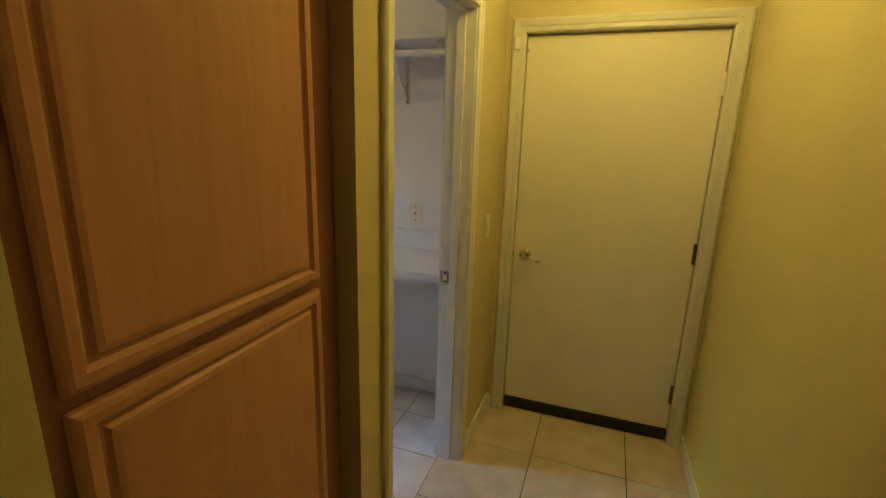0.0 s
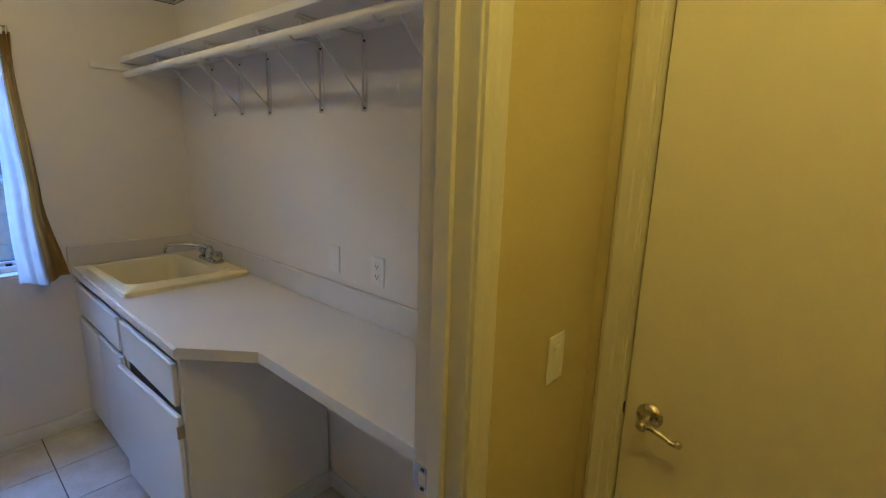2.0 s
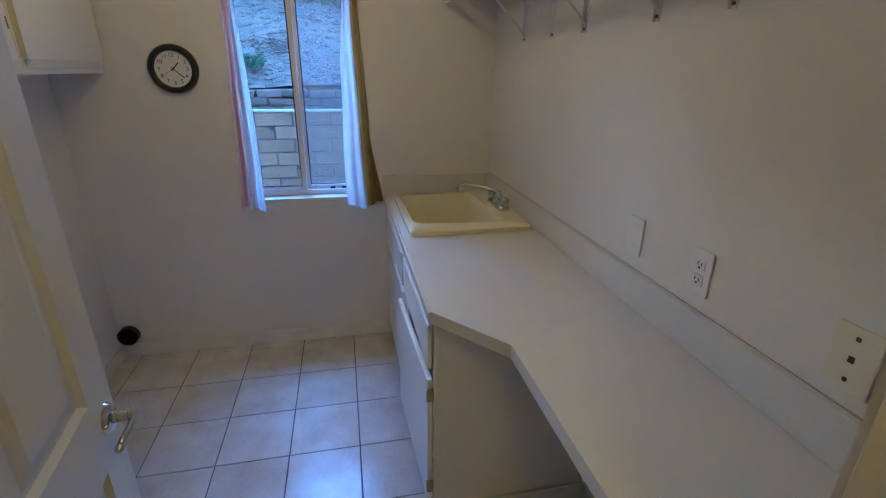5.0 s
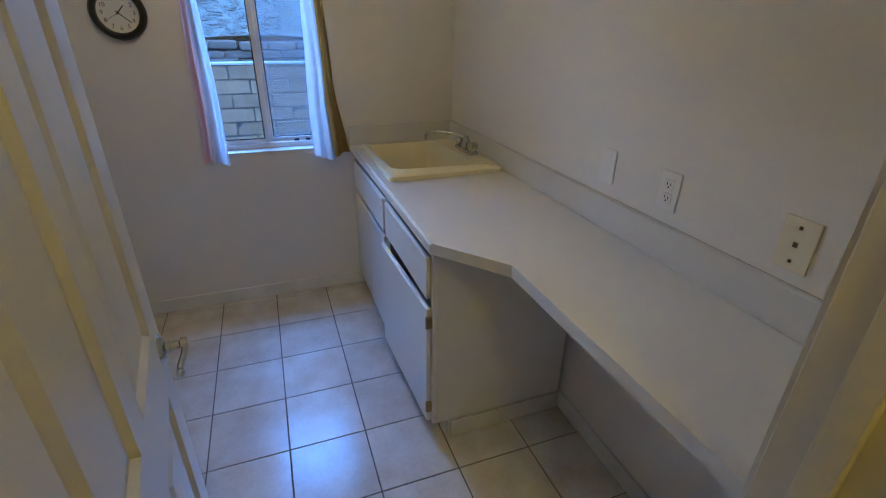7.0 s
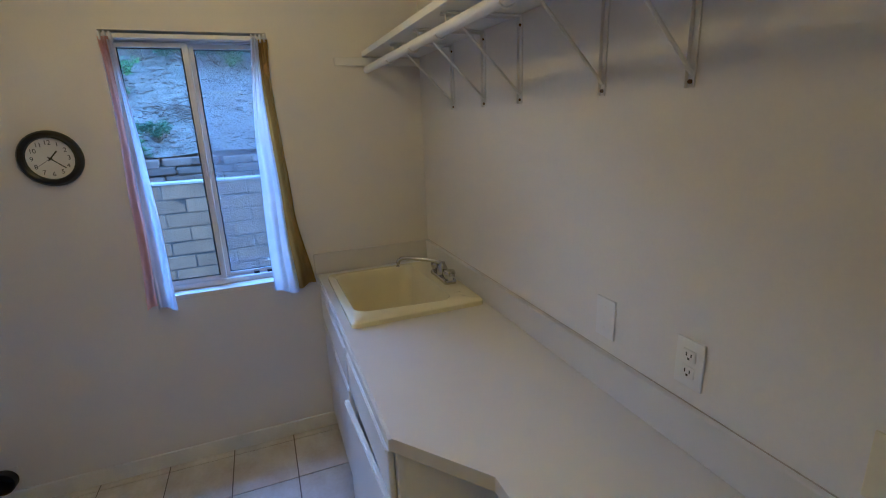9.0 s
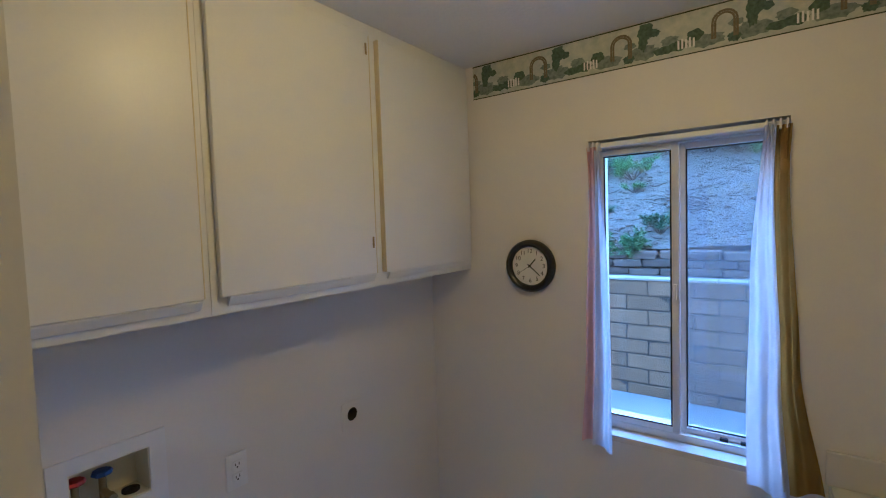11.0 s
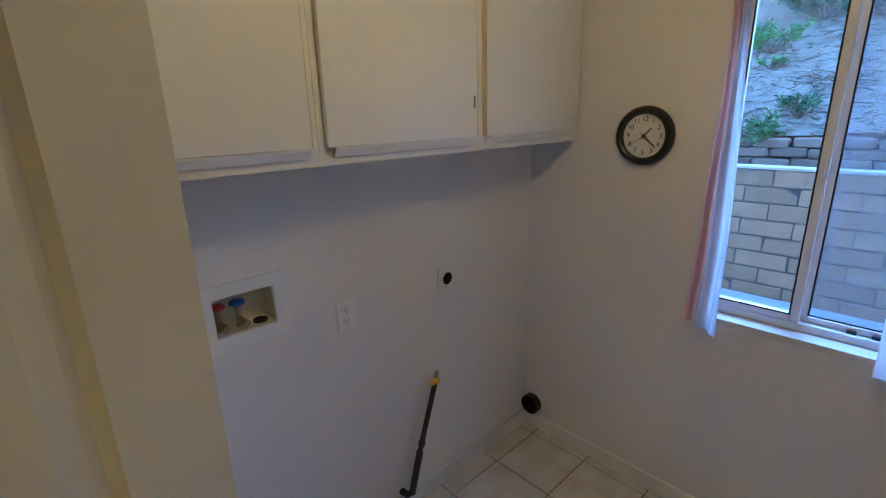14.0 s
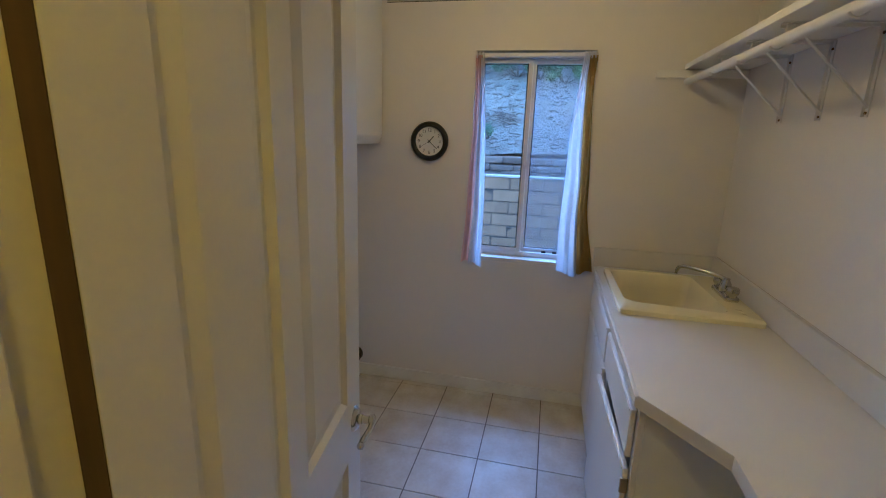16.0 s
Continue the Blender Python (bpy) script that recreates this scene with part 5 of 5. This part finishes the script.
for k in range(260):
    x, y = XS - 0.2 - 3.6 * rnd.random(), rnd.uniform(-2.2, 3.2)
    a, n = rnd.uniform(0, 6.28), rnd.uniform(0.03, 0.09)
    sweep(bm, [(x + n * i * math.cos(a + 0.3 * i), y + n * i * math.sin(a + 0.3 * i), hill(x + n * i * math.cos(a + 0.3 * i), y + n * i * math.sin(a + 0.3 * i)) + 0.012) for i in range(4)], 0.007, 4)
tagged(new("dry_brush", mesh_of("dry_brush", bm, M_TWIG)), "tangle of dead branches on the slope", "dead branches", kind="stuff")
bm = bmesh.new()
for k in range(3200):
    x, y = XS - 0.15 - 4.2 * rnd.random() ** 1.2, rnd.uniform(-3.0, 4)
    s = rnd.uniform(0.008, 0.036)
    c, w = Vector((x, y, hill(x, y))), s * rnd.uniform(0.7, 1.6)
    top, low = bm.verts.new(c + Vector((0, 0, s * 0.5))), bm.verts.new(c - Vector((0, 0, s * 0.5)))
    mid = [bm.verts.new(c + Vector((s * math.cos(i * 1.257) * rnd.uniform(0.7, 1.1), w * math.sin(i * 1.257), 0))) for i in range(5)]
    for i in range(5):
        bm.faces.new((mid[i], mid[(i + 1) % 5], top))
        bm.faces.new((mid[(i + 1) % 5], mid[i], low))
tagged(new("slope_litter", mesh_of("slope_litter", bm, M_STONE)), "clods, stones and leaf litter on the slope", "litter", kind="stuff")
bm = bmesh.new()
for k in range(7):
    x, y = -8.6 - 1.6 * rnd.random(), rnd.uniform(0.9, 2.2)
    w = rnd.uniform(0.02, 0.04)
    z = hill(x, y) + 0.02
    bm.faces.new([bm.verts.new((x + w * i, y + w * j, z + 0.012 * i)) for i, j in ((-1, -0.6), (1, -1), (0.8, 1), (-1, 0.7))])
tagged(new("fallen_leaves", mesh_of("fallen_leaves", bm, M_FACE)), "pale dry leaves scattered on the slope", "leaves", kind="stuff")
fence = thing("fence", "weathered board fence along the top of the slope", "fence", at=(-12.2, 0, hill(-12.2, 0)))
for k in range(46):
    y = -5 + 0.205 * k
    z = hill(-12.2, y)
    part("board", boxes((-12.21, -12.19, y, y + 0.19, z - 0.1, z + 1.5 + 0.03 * math.sin(k * 2.1))), M_FENCE, fence)

# block wall, stones
bw = thing("block_wall", "slump block garden wall with its lit top painted pale", "garden wall", kind="structure", at=(XB - 0.1, 1.5, 0))
part("mortar", boxes((XB - 0.17, XB - 0.013, -4.2, 7.2, -0.02, 1.150)), M_MORTAR, bw)
meshes = []
for k in range(5):
    r2 = random.Random(40 + k)
    bm = boxes((-0.08, 0.004, -0.199, 0.199, -0.0715, 0.0715), bevel=0.011)
    for v in bm.verts:
        v.co.x += r2.uniform(-0.004, 0.004); v.co.z += r2.uniform(-0.004, 0.004); v.co.y += r2.uniform(-0.003, 0.003)
    meshes.append(mesh_of("block", bm, M_BLOCK))
def piece(name, me, parent, loc, rot=0.0):
    ob = new(name, me)
    ob.parent = parent
    ob.matrix_parent_inverse = Matrix.Translation(-Vector(parent.location))
    ob.location = loc
    ob.rotation_euler = (0, 0, rot)
    return ob
rnd = random.Random(9)
for row in range(8):
    z = 1.146 - 0.0725 - 0.148 * row
    for k in range(28):
        y = -3.985 + 0.405 * k + (0.0 if row % 2 else 0.2025)
        piece("block", meshes[rnd.randrange(5)], bw, (XB - 0.012 + rnd.uniform(-0.003, 0.003), y, z), rnd.uniform(-0.01, 0.01))
# thin slabs on the top course; the light there is painted by paler colour
cap = mesh_of("cap", boxes((-0.19, 0.006, -0.2, 0.2, 0, 0.022), bevel=0.004), M_LIT_TOP)
for k in range(28):
    piece("cap", cap, bw, (XB - 0.004, -4.0 + 0.405 * k, 1.150))
sw = thing("stone_wall", "low dry-stacked stone retaining wall", "retaining wall", kind="structure", at=(XS, 1.5, 1.0))
part("backfill", boxes((XS - 0.3, XS - 0.06, -4.5, 7.5, 0.95, 1.28)), M_MORTAR, sw)
stones = []
for k in range(6):
    r2 = random.Random(70 + k)
    bm = boxes((-0.12, 0.045, -0.175, 0.175, -0.053, 0.053), bevel=0.028)
    for v in bm.verts:
        v.co += Vector((r2.uniform(-0.010, 0.010), r2.uniform(-0.014, 0.014), r2.uniform(-0.007, 0.007)))
    stones.append(mesh_of("stone", bm, M_STONE, True))
for row in range(3):
    for k in range(32):
        piece("stone", stones[rnd.randrange(6)], sw, (XS - 0.02 + rnd.uniform(-0.02, 0.02), -4.2 + 0.36 * k + 0.17 * (row % 2) + rnd.uniform(-0.02, 0.02), 1.062 + 0.108 * row + rnd.uniform(-0.008, 0.008)), rnd.uniform(-0.06, 0.06))

# ---- floor tiles ----
fl = bpy.data.objects["floor"]
def tile_mesh(sx, sy, material):
    return mesh_of("tile", boxes((-sx / 2, sx / 2, -sy / 2, sy / 2, -0.008, 0.0), bevel=0.0015), material)
def lay(xl, yl, material, jitter):
    shared = {}
    for xa, xb in zip(xl, xl[1:]):
        for ya, yb in zip(yl, yl[1:]):
            key = (round(xb - xa, 3), round(yb - ya, 3))
            if key not in shared:
                shared[key] = tile_mesh(xb - xa - 0.005, yb - ya - 0.005, material)
            ob = piece("tile", shared[key], fl, ((xa + xb) / 2, (ya + yb) / 2, rnd.uniform(-0.0004, 0.0004)))
lay([XW - 0.02] + [-2.780 + 0.305 * k for k in range(9)], [YL - 0.02] + [0.590 + 0.3055 * k for k in range(7)] + [YR + 0.002], M_TILE, 0)
lay([-0.3425 + 0.0, 0.096, 0.547, XR + 0.02], [-2.6, -2.224] + [-1.770 + 0.4545 * k for k in range(10)] + [YR + 0.11], M_TILE_HALL, 0)
